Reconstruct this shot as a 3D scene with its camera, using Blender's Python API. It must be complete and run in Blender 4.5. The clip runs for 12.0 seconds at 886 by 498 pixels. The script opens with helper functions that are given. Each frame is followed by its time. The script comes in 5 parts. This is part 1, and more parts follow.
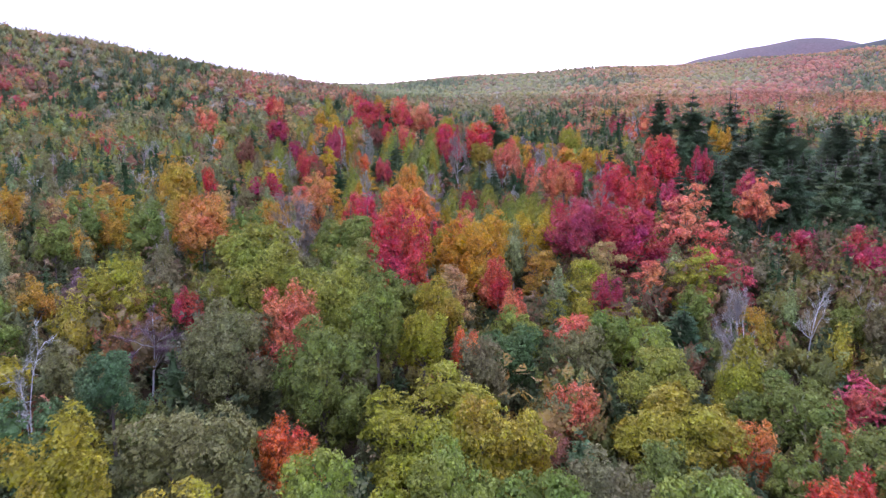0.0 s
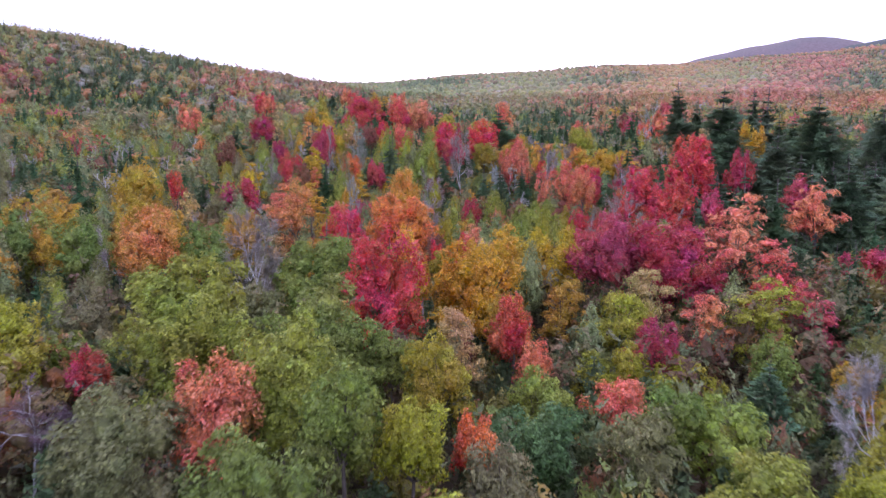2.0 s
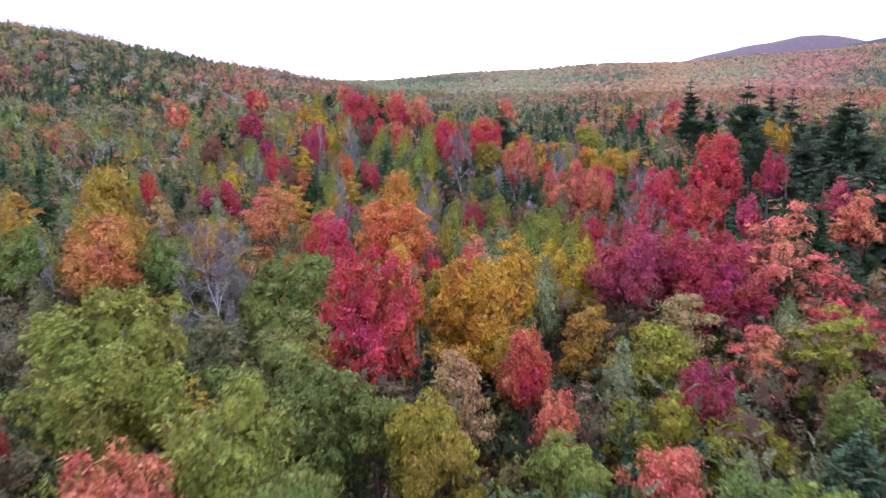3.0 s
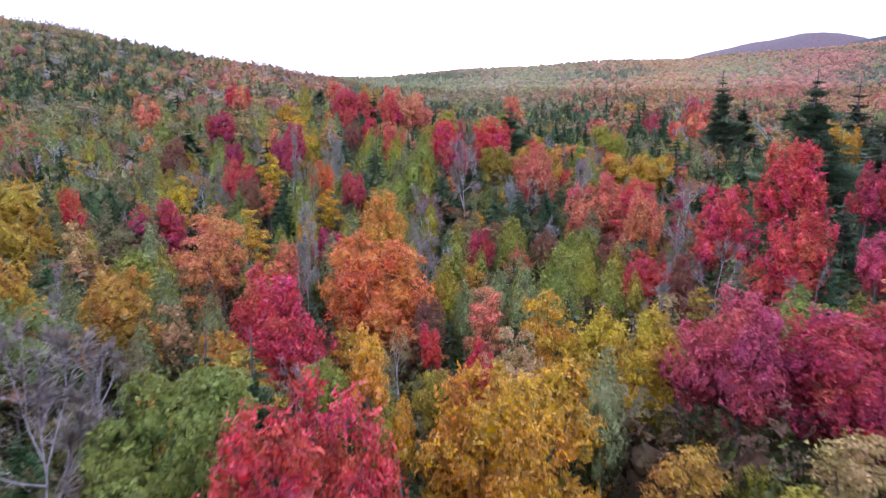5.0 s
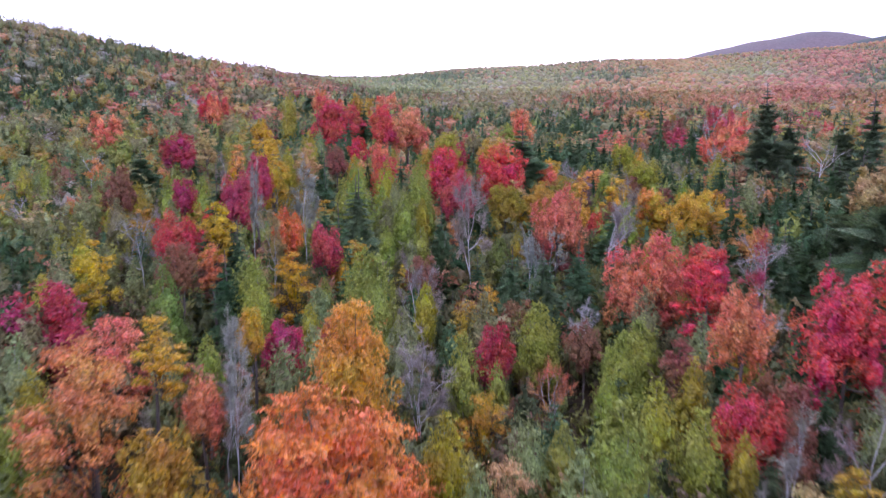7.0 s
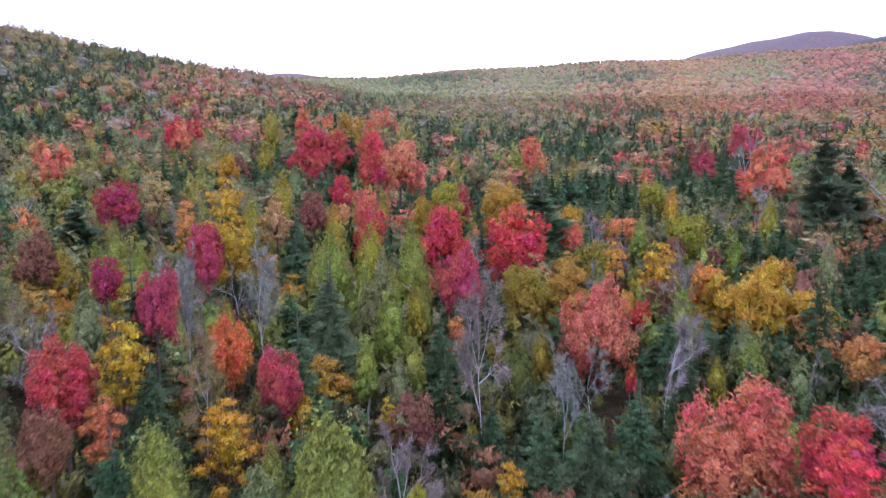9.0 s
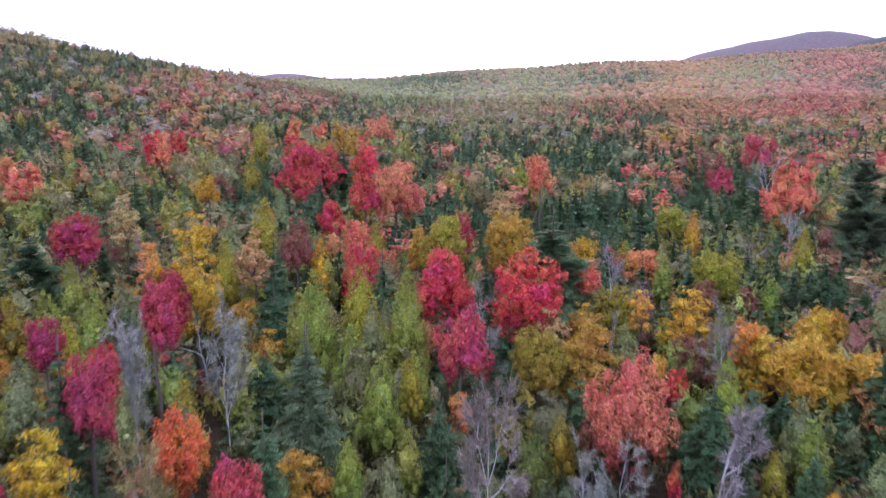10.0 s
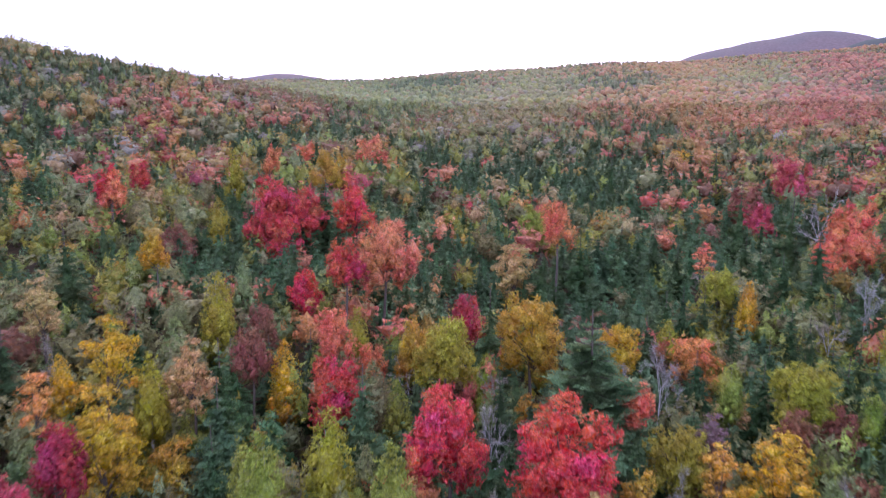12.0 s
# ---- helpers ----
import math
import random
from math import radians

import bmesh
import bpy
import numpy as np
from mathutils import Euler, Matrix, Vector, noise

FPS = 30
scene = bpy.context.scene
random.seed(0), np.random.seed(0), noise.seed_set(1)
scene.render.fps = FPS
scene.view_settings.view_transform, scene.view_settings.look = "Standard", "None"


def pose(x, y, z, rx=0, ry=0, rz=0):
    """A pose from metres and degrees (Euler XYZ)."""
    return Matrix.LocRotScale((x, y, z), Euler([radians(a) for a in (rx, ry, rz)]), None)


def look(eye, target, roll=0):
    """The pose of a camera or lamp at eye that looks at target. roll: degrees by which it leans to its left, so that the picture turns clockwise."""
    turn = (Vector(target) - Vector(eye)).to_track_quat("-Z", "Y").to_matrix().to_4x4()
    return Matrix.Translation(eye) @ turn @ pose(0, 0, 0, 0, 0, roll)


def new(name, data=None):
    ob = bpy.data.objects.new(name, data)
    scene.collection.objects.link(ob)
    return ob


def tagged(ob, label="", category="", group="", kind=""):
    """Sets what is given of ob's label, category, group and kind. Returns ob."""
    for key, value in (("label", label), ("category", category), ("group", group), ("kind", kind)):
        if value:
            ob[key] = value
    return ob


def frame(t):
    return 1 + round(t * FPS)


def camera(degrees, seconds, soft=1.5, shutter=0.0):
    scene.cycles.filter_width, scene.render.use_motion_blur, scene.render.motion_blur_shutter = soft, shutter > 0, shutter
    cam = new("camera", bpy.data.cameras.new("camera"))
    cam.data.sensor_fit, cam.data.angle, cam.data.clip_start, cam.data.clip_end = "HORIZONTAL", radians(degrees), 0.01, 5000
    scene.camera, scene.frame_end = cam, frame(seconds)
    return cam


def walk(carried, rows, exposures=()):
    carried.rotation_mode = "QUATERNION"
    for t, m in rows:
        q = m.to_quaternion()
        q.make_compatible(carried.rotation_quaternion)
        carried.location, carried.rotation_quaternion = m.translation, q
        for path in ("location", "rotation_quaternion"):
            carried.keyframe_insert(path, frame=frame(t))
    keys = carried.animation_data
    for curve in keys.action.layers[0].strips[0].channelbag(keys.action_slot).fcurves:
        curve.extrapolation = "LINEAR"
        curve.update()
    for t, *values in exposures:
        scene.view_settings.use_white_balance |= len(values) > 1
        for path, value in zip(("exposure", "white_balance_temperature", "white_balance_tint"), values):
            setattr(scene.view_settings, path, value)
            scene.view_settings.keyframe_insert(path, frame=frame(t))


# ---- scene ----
cam = camera(57.4, 12.0, soft=1.35, shutter=0.5)
METRES, EYE, TILT, LEAN, TURN = 180.0, 28.0, -10.0, 0.0, 0.0
ROWS = [
    (0.0, 0.0, 0.0, 0.0, 0.0, 0.0, -0.0),
    (0.5, 0.0001, 0.0234, 0.0036, 0.02, -0.02, -0.02),
    (1.0, 0.0001, 0.0542, 0.0082, 0.02, -0.04, -0.05),
    (1.5, 0.0003, 0.0844, 0.0123, 0.02, -0.03, -0.07),
    (2.0, 0.0005, 0.1223, 0.0174, 0.02, -0.05, -0.05),
    (2.5, 0.0007, 0.1573, 0.0221, 0.01, -0.11, -0.09),
    (3.0, 0.0009, 0.1989, 0.0278, 0.01, -0.16, -0.09),
    (5.0, 0.0007, 0.3637, 0.0579, -0.07, -0.36, -0.19),
    (5.5, 0.0006, 0.4042, 0.0687, -0.08, -0.39, -0.21),
    (6.0, 0.0005, 0.4503, 0.0826, -0.11, -0.41, -0.2),
    (6.5, 0.0005, 0.4905, 0.0961, -0.12, -0.45, -0.2),
    (7.0, 0.0002, 0.5367, 0.1132, -0.16, -0.48, -0.24),
    (9.0, -0.0005, 0.7057, 0.1812, -0.29, -0.56, -0.21),
    (9.5, -0.0006, 0.7451, 0.197, -0.32, -0.59, -0.19),
    (10.0, -0.0006, 0.7908, 0.2152, -0.35, -0.59, -0.19),
    (10.5, -0.0007, 0.8293, 0.2314, -0.38, -0.62, -0.18),
    (11.0, -0.001, 0.874, 0.2499, -0.42, -0.64, -0.18),
    (11.5, -0.0012, 0.9127, 0.266, -0.46, -0.66, -0.17),
    (12.0, -0.0013, 0.9534, 0.2828, -0.49, -0.68, -0.16),
]
walk(cam, [(t, pose(0, 0, EYE, TILT, LEAN, TURN) @ pose(METRES * x, METRES * y, METRES * z, 90 + pitch, roll, yaw)) for t, x, y, z, yaw, pitch, roll in ROWS],
     [(0.0, 0.89), (9.0, 0.89), (12.0, 0.78)])

# ---------------------------------------------------------------- light
SUN_EL, SUN_AZ = 7.0, 3.0
world = bpy.data.worlds.new("evening_sky")
scene.world = world
world.use_nodes = True
wn, wl = world.node_tree.nodes, world.node_tree.links
sky = wn.new("ShaderNodeTexSky")
sky.sky_type, sky.sun_disc = "NISHITA", False
sky.sun_elevation, sky.sun_rotation = radians(SUN_EL), radians(SUN_AZ)
sky.air_density, sky.dust_density, sky.ozone_density = 1.0, 2.0, 1.0
scale = wn.new("ShaderNodeMix")
scale.data_type, scale.blend_type = "RGBA", "MIX"
scale.inputs[0].default_value = 0.90
gain = wn.new("ShaderNodeVectorMath")
gain.operation = "SCALE"
gain.inputs["Scale"].default_value = 0.10
wl.new(sky.outputs["Color"], gain.inputs[0])
wl.new(gain.outputs[0], scale.inputs["A"])
scale.inputs["B"].default_value = (0.93, 0.98, 1.68, 1.0)
wl.new(scale.outputs["Result"], wn["Background"].inputs["Color"])
wn["Background"].inputs["Strength"].default_value = 1.0

sun = new("sun", bpy.data.lights.new("sun", "SUN"))
sun.data.energy, sun.data.angle, sun.data.color = 0.8, radians(14), (1.0, 0.86, 0.70)
sun.matrix_world = look((40, 700, 250), (0, 0, 0))


# ---------------------------------------------------------------- terrain
def smooth(a, b, v):
    s = np.clip((v - a) / (b - a), 0, 1)
    return s * s * (3 - 2 * s)


def ground_z(x, y):
    """Height of the valley floor and the hills, in metres."""
    x, y = np.asarray(x, float), np.asarray(y, float)
    z = np.interp(y, [-1500, 0, 180, 230, 270, 310, 360, 500, 1000, 1400, 2240, 2900, 5000],
                  [0, 0, 0.5, 4, 6, 7, 9, 13, 28, 48, 93, 45, 40])
    far = smooth(600, 2240, y) * (1 - smooth(2300, 3000, y))
    z = z + far * (np.interp(x, [-800, 0, 1200, 2600], [-24, 2, 84, 130]) + 4 * np.sin(x / 150.0) + 3 * np.sin(x / 61.0 + 1))
    z = z + 6 * smooth(-10, 25, -x) * smooth(250, 350, y) * (1 - smooth(900, 1300, y))
    z = z + np.interp(y, [330, 800, 900, 1400], [0, 1, 1, 0]) * 0.185 * np.clip(-x - 60, 0, 900)
    z = z + 256 * np.exp(-((x - 1720) / 920) ** 2 - ((y - 4000) / 600) ** 2)
    z = z + 52 * np.exp(-(np.abs((x - 1790) / 400) ** 1.5) - ((y - 4000) / 450) ** 2)
    z = z + np.interp(x, [900, 1250, 1450, 1680, 2400], [0, 95, 178, 222, 265]) * np.exp(-((y - 3000) / 260) ** 2)
    z = z + np.exp(-((y - 4000) / 500) ** 2) * (5 * np.sin(x / 90.0) + 3 * np.sin(x / 37.0))
    z = z + 95 * np.exp(-((x + 640) / 330) ** 2 - ((y - 3600) / 350) ** 2)
    z = z + 0.6 * np.sin(x / 17 + y / 29) + 0.5 * np.sin(x / 31 - y / 19)
    return z


# ---------------------------------------------------------------- materials
def nodes_of(name):
    m = bpy.data.materials.new(name)
    m.use_nodes = True
    return m, m.node_tree.nodes, m.node_tree.links


def mixer(n, l, a, b, fac, how="MIX"):
    """A colour mix node; a, b and fac are sockets or values."""
    m = n.new("ShaderNodeMix")
    m.data_type, m.blend_type = "RGBA", how
    for key, v in ((0, fac), ("A", a), ("B", b)):
        if hasattr(v, "links"):
            l.new(v, m.inputs[key])
        else:
            m.inputs[key].default_value = v
    return m.outputs["Result"]


def ranged(n, l, v, a, b):
    m = n.new("ShaderNodeMapRange")
    l.new(v, m.inputs["Value"])
    m.inputs["To Min"].default_value, m.inputs["To Max"].default_value = a, b
    return m.outputs["Result"]


def foliage(name, from_object, grain, cut, translucent=0.3, strong=1.0, tilt=0.5):
    """Leaves whose colour is the tree's own, varied leaf by leaf and limb by limb. grain: leaves to the metre; cut: how large a leaf is in its cell, 0 for no gaps;
    tilt: how far each leaf turns from the face of its clump."""
    m, n, l = nodes_of(name)
    if from_object:
        tone = n.new("ShaderNodeObjectInfo").outputs["Color"]
    else:
        at = n.new("ShaderNodeAttribute")
        at.attribute_name = "tone"
        tone = at.outputs["Color"]
    geo = n.new("ShaderNodeNewGeometry")
    tex = n.new("ShaderNodeTexNoise")
    tex.noise_dimensions = "4D"
    l.new(geo.outputs["Position"], tex.inputs["Vector"])
    l.new(ranged(n, l, n.new("ShaderNodeObjectInfo").outputs["Random"], 0, 90), tex.inputs["W"])
    tex.inputs["Scale"].default_value, tex.inputs["Detail"].default_value = 0.33, 2.5
    cell = n.new("ShaderNodeTexVoronoi")
    l.new(geo.outputs["Position"], cell.inputs["Vector"])
    cell.inputs["Scale"].default_value = grain
    rnd = n.new("ShaderNodeSeparateColor")
    l.new(cell.outputs["Color"], rnd.inputs[0])
    hsv = n.new("ShaderNodeHueSaturation")
    l.new(tone, hsv.inputs["Color"])
    l.new(ranged(n, l, tex.outputs["Fac"], 0.5 - 0.070 * strong, 0.5 + 0.062 * strong), hsv.inputs["Hue"])
    l.new(ranged(n, l, rnd.outputs[0], 0.90, 1.10), hsv.inputs["Saturation"])
    leafwise = ranged(n, l, rnd.outputs[1], 1 - 0.38 * strong, 1 + 0.36 * strong)
    spray = ranged(n, l, geo.outputs["Random Per Island"], 1 - 0.20 * strong, 1 + 0.20 * strong)
    both = n.new("ShaderNodeMath")
    both.operation = "MULTIPLY"
    l.new(leafwise, both.inputs[0])
    l.new(spray, both.inputs[1])
    # leaves stand in tufts, lighter and darker ones
    tuft = n.new("ShaderNodeTexVoronoi")
    l.new(geo.outputs["Position"], tuft.inputs["Vector"])
    tuft.inputs["Scale"].default_value = grain * 0.40
    tuft_rnd = n.new("ShaderNodeSeparateColor")
    l.new(tuft.outputs["Color"], tuft_rnd.inputs[0])
    tuftwise = n.new("ShaderNodeMath")
    tuftwise.operation = "MULTIPLY"
    l.new(both.outputs[0], tuftwise.inputs[0])
    l.new(ranged(n, l, tuft_rnd.outputs[0], 1 - 0.17 * strong, 1 + 0.18 * strong), tuftwise.inputs[1])
    l.new(tuftwise.outputs[0], hsv.inputs["Value"])
    # each leaf is tilted its own way about the face of its clump
    face = n.new("ShaderNodeAttribute")
    face.attribute_name = "face"
    world_face = n.new("ShaderNodeVectorTransform")
    world_face.vector_type, world_face.convert_from, world_face.convert_to = "NORMAL", "OBJECT", "WORLD"
    l.new(face.outputs["Vector"], world_face.inputs[0])
    off = n.new("ShaderNodeVectorMath")
    off.operation = "MULTIPLY_ADD"
    l.new(cell.outputs["Color"], off.inputs[0])
    off.inputs[1].default_value, off.inputs[2].default_value = (2 * tilt,) * 3, (-1.55 * tilt, -1.55 * tilt, -1.3 * tilt)
    lean = n.new("ShaderNodeVectorMath")
    lean.operation = "MULTIPLY_ADD"
    l.new(tuft.outputs["Color"], lean.inputs[0])
    lean.inputs[1].default_value = (1.1 * tilt,) * 3
    l.new(off.outputs[0], lean.inputs[2])
    add = n.new("ShaderNodeVectorMath")
    l.new(lean.outputs[0], add.inputs[0])
    l.new(world_face.outputs[0], add.inputs[1])
    nor = n.new("ShaderNodeVectorMath")
    nor.operation = "NORMALIZE"
    l.new(add.outputs[0], nor.inputs[0])
    p = n["Principled BSDF"]
    l.new(hsv.outputs["Color"], p.inputs["Base Color"])
    l.new(nor.outputs[0], p.inputs["Normal"])
    p.inputs["Roughness"].default_value = 0.65
    p.inputs["Specular IOR Level"].default_value = 0.08
    tr = n.new("ShaderNodeBsdfTranslucent")
    l.new(hsv.outputs["Color"], tr.inputs["Color"])
    mx = n.new("ShaderNodeMixShader")
    mx.inputs[0].default_value = translucent
    l.new(p.outputs[0], mx.inputs[1])
    l.new(tr.outputs[0], mx.inputs[2])
    out = mx.outputs[0]
    if cut:
        gap = n.new("ShaderNodeMath")
        gap.operation = "GREATER_THAN"
        l.new(cell.outputs["Distance"], gap.inputs[0])
        gap.inputs[1].default_value = cut
        see = n.new("ShaderNodeMixShader")
        l.new(gap.outputs[0], see.inputs[0])
        l.new(out, see.inputs[1])
        l.new(n.new("ShaderNodeBsdfTransparent").outputs[0], see.inputs[2])
        out = see.outputs[0]
    l.new(out, n["Material Output"].inputs["Surface"])
    return m


def bark(name, dark, light, size=3.0):
    m, n, l = nodes_of(name)
    co = n.new("ShaderNodeTexCoord")
    mp = n.new("ShaderNodeMapping")
    mp.inputs["Scale"].default_value = (size * 3, size * 3, size)
    l.new(co.outputs["Object"], mp.inputs["Vector"])
    tex = n.new("ShaderNodeTexNoise")
    tex.inputs["Scale"].default_value, tex.inputs["Detail"].default_value = 1.0, 6.0
    l.new(mp.outputs[0], tex.inputs["Vector"])
    p = n["Principled BSDF"]
    l.new(mixer(n, l, (*dark, 1), (*light, 1), ranged(n, l, tex.outputs["Fac"], -0.3, 1.3)), p.inputs["Base Color"])
    p.inputs["Roughness"].default_value = 0.9
    bump = n.new("ShaderNodeBump")
    bump.inputs["Strength"].default_value, bump.inputs["Distance"].default_value = 0.6, 0.03
    l.new(tex.outputs["Fac"], bump.inputs["Height"])
    l.new(bump.outputs[0], p.inputs["Normal"])
    return m


LEAF = foliage("autumn_leaves", True, 7.0, 0.56, 0.25, 1.0, 0.55)
INNER_LEAF = foliage("inner_leaves", True, 4.6, 0, 0.05, 1.0, 0.5)
NEEDLE = foliage("needles", True, 6.0, 0.56, 0.2, 1.0, 0.45)
INNER_NEEDLE = foliage("inner_needles", True, 6.0, 0, 0.05, 1.0, 0.5)
WOODS = foliage("far_woods_leaves", False, 5.2, 0.57, 0.25, 0.85, 0.4)
INNER_WOODS = foliage("inner_woods_leaves", False, 2.2, 0, 0.1, 0.85, 0.55)
CANOPY = foliage("woods_canopy", False, 1.8, 0.68, 0.25, 0.45, 0.28)
INNER_CANOPY = foliage("inner_canopy", False, 1.2, 0, 0.1, 0.45, 0.35)
FAR_WOODS = foliage("distant_canopy", False, 0.6, 0, 0.2, 0.3, 0.28)
BARK = bark("grey_brown_bark", (0.06, 0.045, 0.035), (0.20, 0.16, 0.13))
BIRCH_BARK = bark("pale_birch_bark", (0.20, 0.18, 0.16), (0.55, 0.52, 0.48), 2.0)
DEAD_BARK = bark("weathered_grey_wood", (0.42, 0.40, 0.38), (0.72, 0.69, 0.66))


def floor_material():
    """Leaf litter in the valley, purplish woods on the far mountain."""
    m, n, l = nodes_of("forest_floor")
    co = n.new("ShaderNodeTexCoord")

    def tex(size, detail=5.0):
        t = n.new("ShaderNodeTexNoise")
        t.inputs["Scale"].default_value, t.inputs["Detail"].default_value = size, detail
        l.new(co.outputs["Object"], t.inputs["Vector"])
        return t.outputs["Fac"]
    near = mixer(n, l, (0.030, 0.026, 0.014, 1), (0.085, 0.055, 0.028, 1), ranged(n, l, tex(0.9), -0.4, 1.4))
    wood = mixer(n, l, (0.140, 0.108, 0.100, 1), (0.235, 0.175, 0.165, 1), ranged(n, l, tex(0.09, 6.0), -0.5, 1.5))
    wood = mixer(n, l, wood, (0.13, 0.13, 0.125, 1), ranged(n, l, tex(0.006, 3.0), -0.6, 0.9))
    at = n.new("ShaderNodeAttribute")
    at.attribute_name = "cover"
    fir = n.new("ShaderNodeAttribute")
    fir.attribute_name = "firs"
    wood = mixer(n, l, wood, (0.075, 0.090, 0.075, 1), fir.outputs["Fac"])
    p = n["Principled BSDF"]
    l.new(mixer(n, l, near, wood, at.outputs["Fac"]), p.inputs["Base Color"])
    p.inputs["Roughness"].default_value = 0.95
    p.inputs["Specular IOR Level"].default_value = 0.1
    bump = n.new("ShaderNodeBump")
    bump.inputs["Distance"].default_value = 0.15
    l.new(tex(2.0, 8.0), bump.inputs["Height"])
    l.new(bump.outputs[0], p.inputs["Normal"])
    return m


# ---------------------------------------------------------------- mesh tools
def mesh_of(name, pieces, tone=None, face=None):
    """A mesh of several pieces, each of numpy vertices, faces of one size, and a material; face: which way the clump at each vertex looks."""
    me = bpy.data.meshes.new(name)
    verts, loops, sizes, slots, k = [], [], [], [], 0
    mats = []
    for v, f, material in pieces:
        if material not in mats:
            mats.append(material)
            me.materials.append(material)
        f = np.asarray(f, np.int32)
        verts.append(np.asarray(v, np.float32))
        loops.append((f + k).ravel())
        sizes.append(np.full(len(f), f.shape[1], np.int32))
        slots.append(np.full(len(f), mats.index(material), np.int32))
        k += len(v)
    verts, loops, sizes, slots = (np.concatenate(q) for q in (verts, loops, sizes, slots))
    me.vertices.add(len(verts))
    me.vertices.foreach_set("co", verts.ravel())
    me.loops.add(len(loops))
    me.loops.foreach_set("vertex_index", loops)
    me.polygons.add(len(sizes))
    me.polygons.foreach_set("loop_start", np.concatenate([[0], np.cumsum(sizes)[:-1]]).astype(np.int32))
    me.polygons.foreach_set("loop_total", sizes)
    me.polygons.foreach_set("material_index", slots)
    if tone is not None:
        at = me.color_attributes.new("tone", "FLOAT_COLOR", "POINT")
        at.data.foreach_set("color", np.hstack([tone, np.ones((len(tone), 1))]).astype(np.float32).ravel())
    if face is not None:
        at = me.attributes.new("face", "FLOAT_VECTOR", "POINT")
        at.data.foreach_set("vector", np.asarray(face, np.float32).ravel())
    me.update(calc_edges=True)
    return me


def unit(v):
    return v / np.maximum(np.linalg.norm(v, axis=-1, keepdims=True), 1e-6)


def leaf_sprays(at, normal, size, rng, along=None, long=1.35):
    """A three-cornered leaf spray at each place, turned about its normal, or pointing along."""
    n = len(at)
    if along is None:
        side = unit(np.cross(normal, rng.normal(size=(n, 3))))
    else:
        side = unit(np.cross(normal, along + rng.normal(size=(n, 3)) * 0.35))
    up = np.cross(side, normal)
    s = (size * rng.uniform(0.6, 1.4, n))[:, None]
    v = np.stack([at - up * s * long * 0.45 + side * s * 0.52, at + up * s * long * 0.75 + normal * s * 0.15, at - up * s * long * 0.35 - side * s * 0.52], 1)
    return v.reshape(-1, 3), np.arange(3 * n).reshape(n, 3)


def ball(level):
    bm = bmesh.new()
    bmesh.ops.create_icosphere(bm, subdivisions=level, radius=1)
    v, f = np.array([q.co[:] for q in bm.verts]), np.array([[w.index for w in q.verts] for q in bm.faces])
    bm.free()
    return v, f


BALL = ball(1)


def joined(*pieces):
    """Pieces of vertices and faces, with or without a third array by vertex, as one."""
    vs, fs, k = [], [], 0
    for v, f, *_ in pieces:
        vs.append(v)
        fs.append(np.asarray(f) + k)
        k += len(v)
    rest = (np.vstack([q[2] for q in pieces]),) if len(pieces[0]) > 2 else ()
    return (np.vstack(vs), np.vstack(fs)) + rest


def tube(path, radii, sides=5):
    """A tapered limb along a path, as quads."""
    path = np.asarray(path, float)
    along = unit(np.gradient(path, axis=0))
    ref = np.where(np.abs(along[:, 2:3]) > 0.8, [[1.0, 0, 0]], [[0, 0, 1.0]])
    a = unit(np.cross(along, ref))
    b = np.cross(along, a)
    ang = np.linspace(0, 2 * np.pi, sides, endpoint=False)
    ring = np.cos(ang)[None, :, None] * a[:, None] + np.sin(ang)[None, :, None] * b[:, None]
    v = (path[:, None] + ring * np.asarray(radii)[:, None, None]).reshape(-1, 3)
    f = [(i * sides + j, i * sides + (j + 1) % sides, (i + 1) * sides + (j + 1) % sides, (i + 1) * sides + j)
         for i in range(len(path) - 1) for j in range(sides)]
    return v, np.array(f)


# ---------------------------------------------------------------- kinds of tree
def limbs_to(ends, rng, thick):
    """Curved limbs from the trunk's upper end to the clumps of a crown."""
    out = []
    for e in map(np.array, ends):
        root = np.array([0, 0, max(-0.1, e[2] * rng.uniform(0.1, 0.5))])
        mid = root * 0.5 + e * 0.5 + np.array([0, 0, 0.02]) + rng.normal(0, 0.02, 3)
        out.append(tube([root, mid, e], thick * np.array([1.0, 0.6, 0.25]), 3))
    return joined(*out)


def trunk_shape(rng):
    """A bent tapering trunk one unit high."""
    zs = np.linspace(-0.03, 1, 6)
    path = np.column_stack([np.cumsum(rng.normal(0, 0.008, (6, 2)), 0) * (zs[:, None] > 0.05), zs])
    return tube(path, 0.014 * np.array([1.5, 1.0, 0.85, 0.7, 0.5, 0.2]), 6)


def reach(d, centre, lobes):
    """How far a crown of overlapping clumps goes from its centre along each direction d, and which clump ends it."""
    best, which = np.full(len(d), 0.02), np.zeros(len(d), int)
    for i, (c, r) in enumerate(lobes):
        r = np.asarray(r, float)
        o, w = (np.asarray(centre) - c) / r, d / r
        qa, qb, qc = (w * w).sum(1), (w * o).sum(1), (o * o).sum() - 1
        disc = qb * qb - qa * qc
        far = np.where(disc > 0, (-qb + np.sqrt(np.maximum(disc, 0))) / qa, 0)
        which = np.where(far > best, i, which)
        best = np.maximum(best, far)
    return best, which


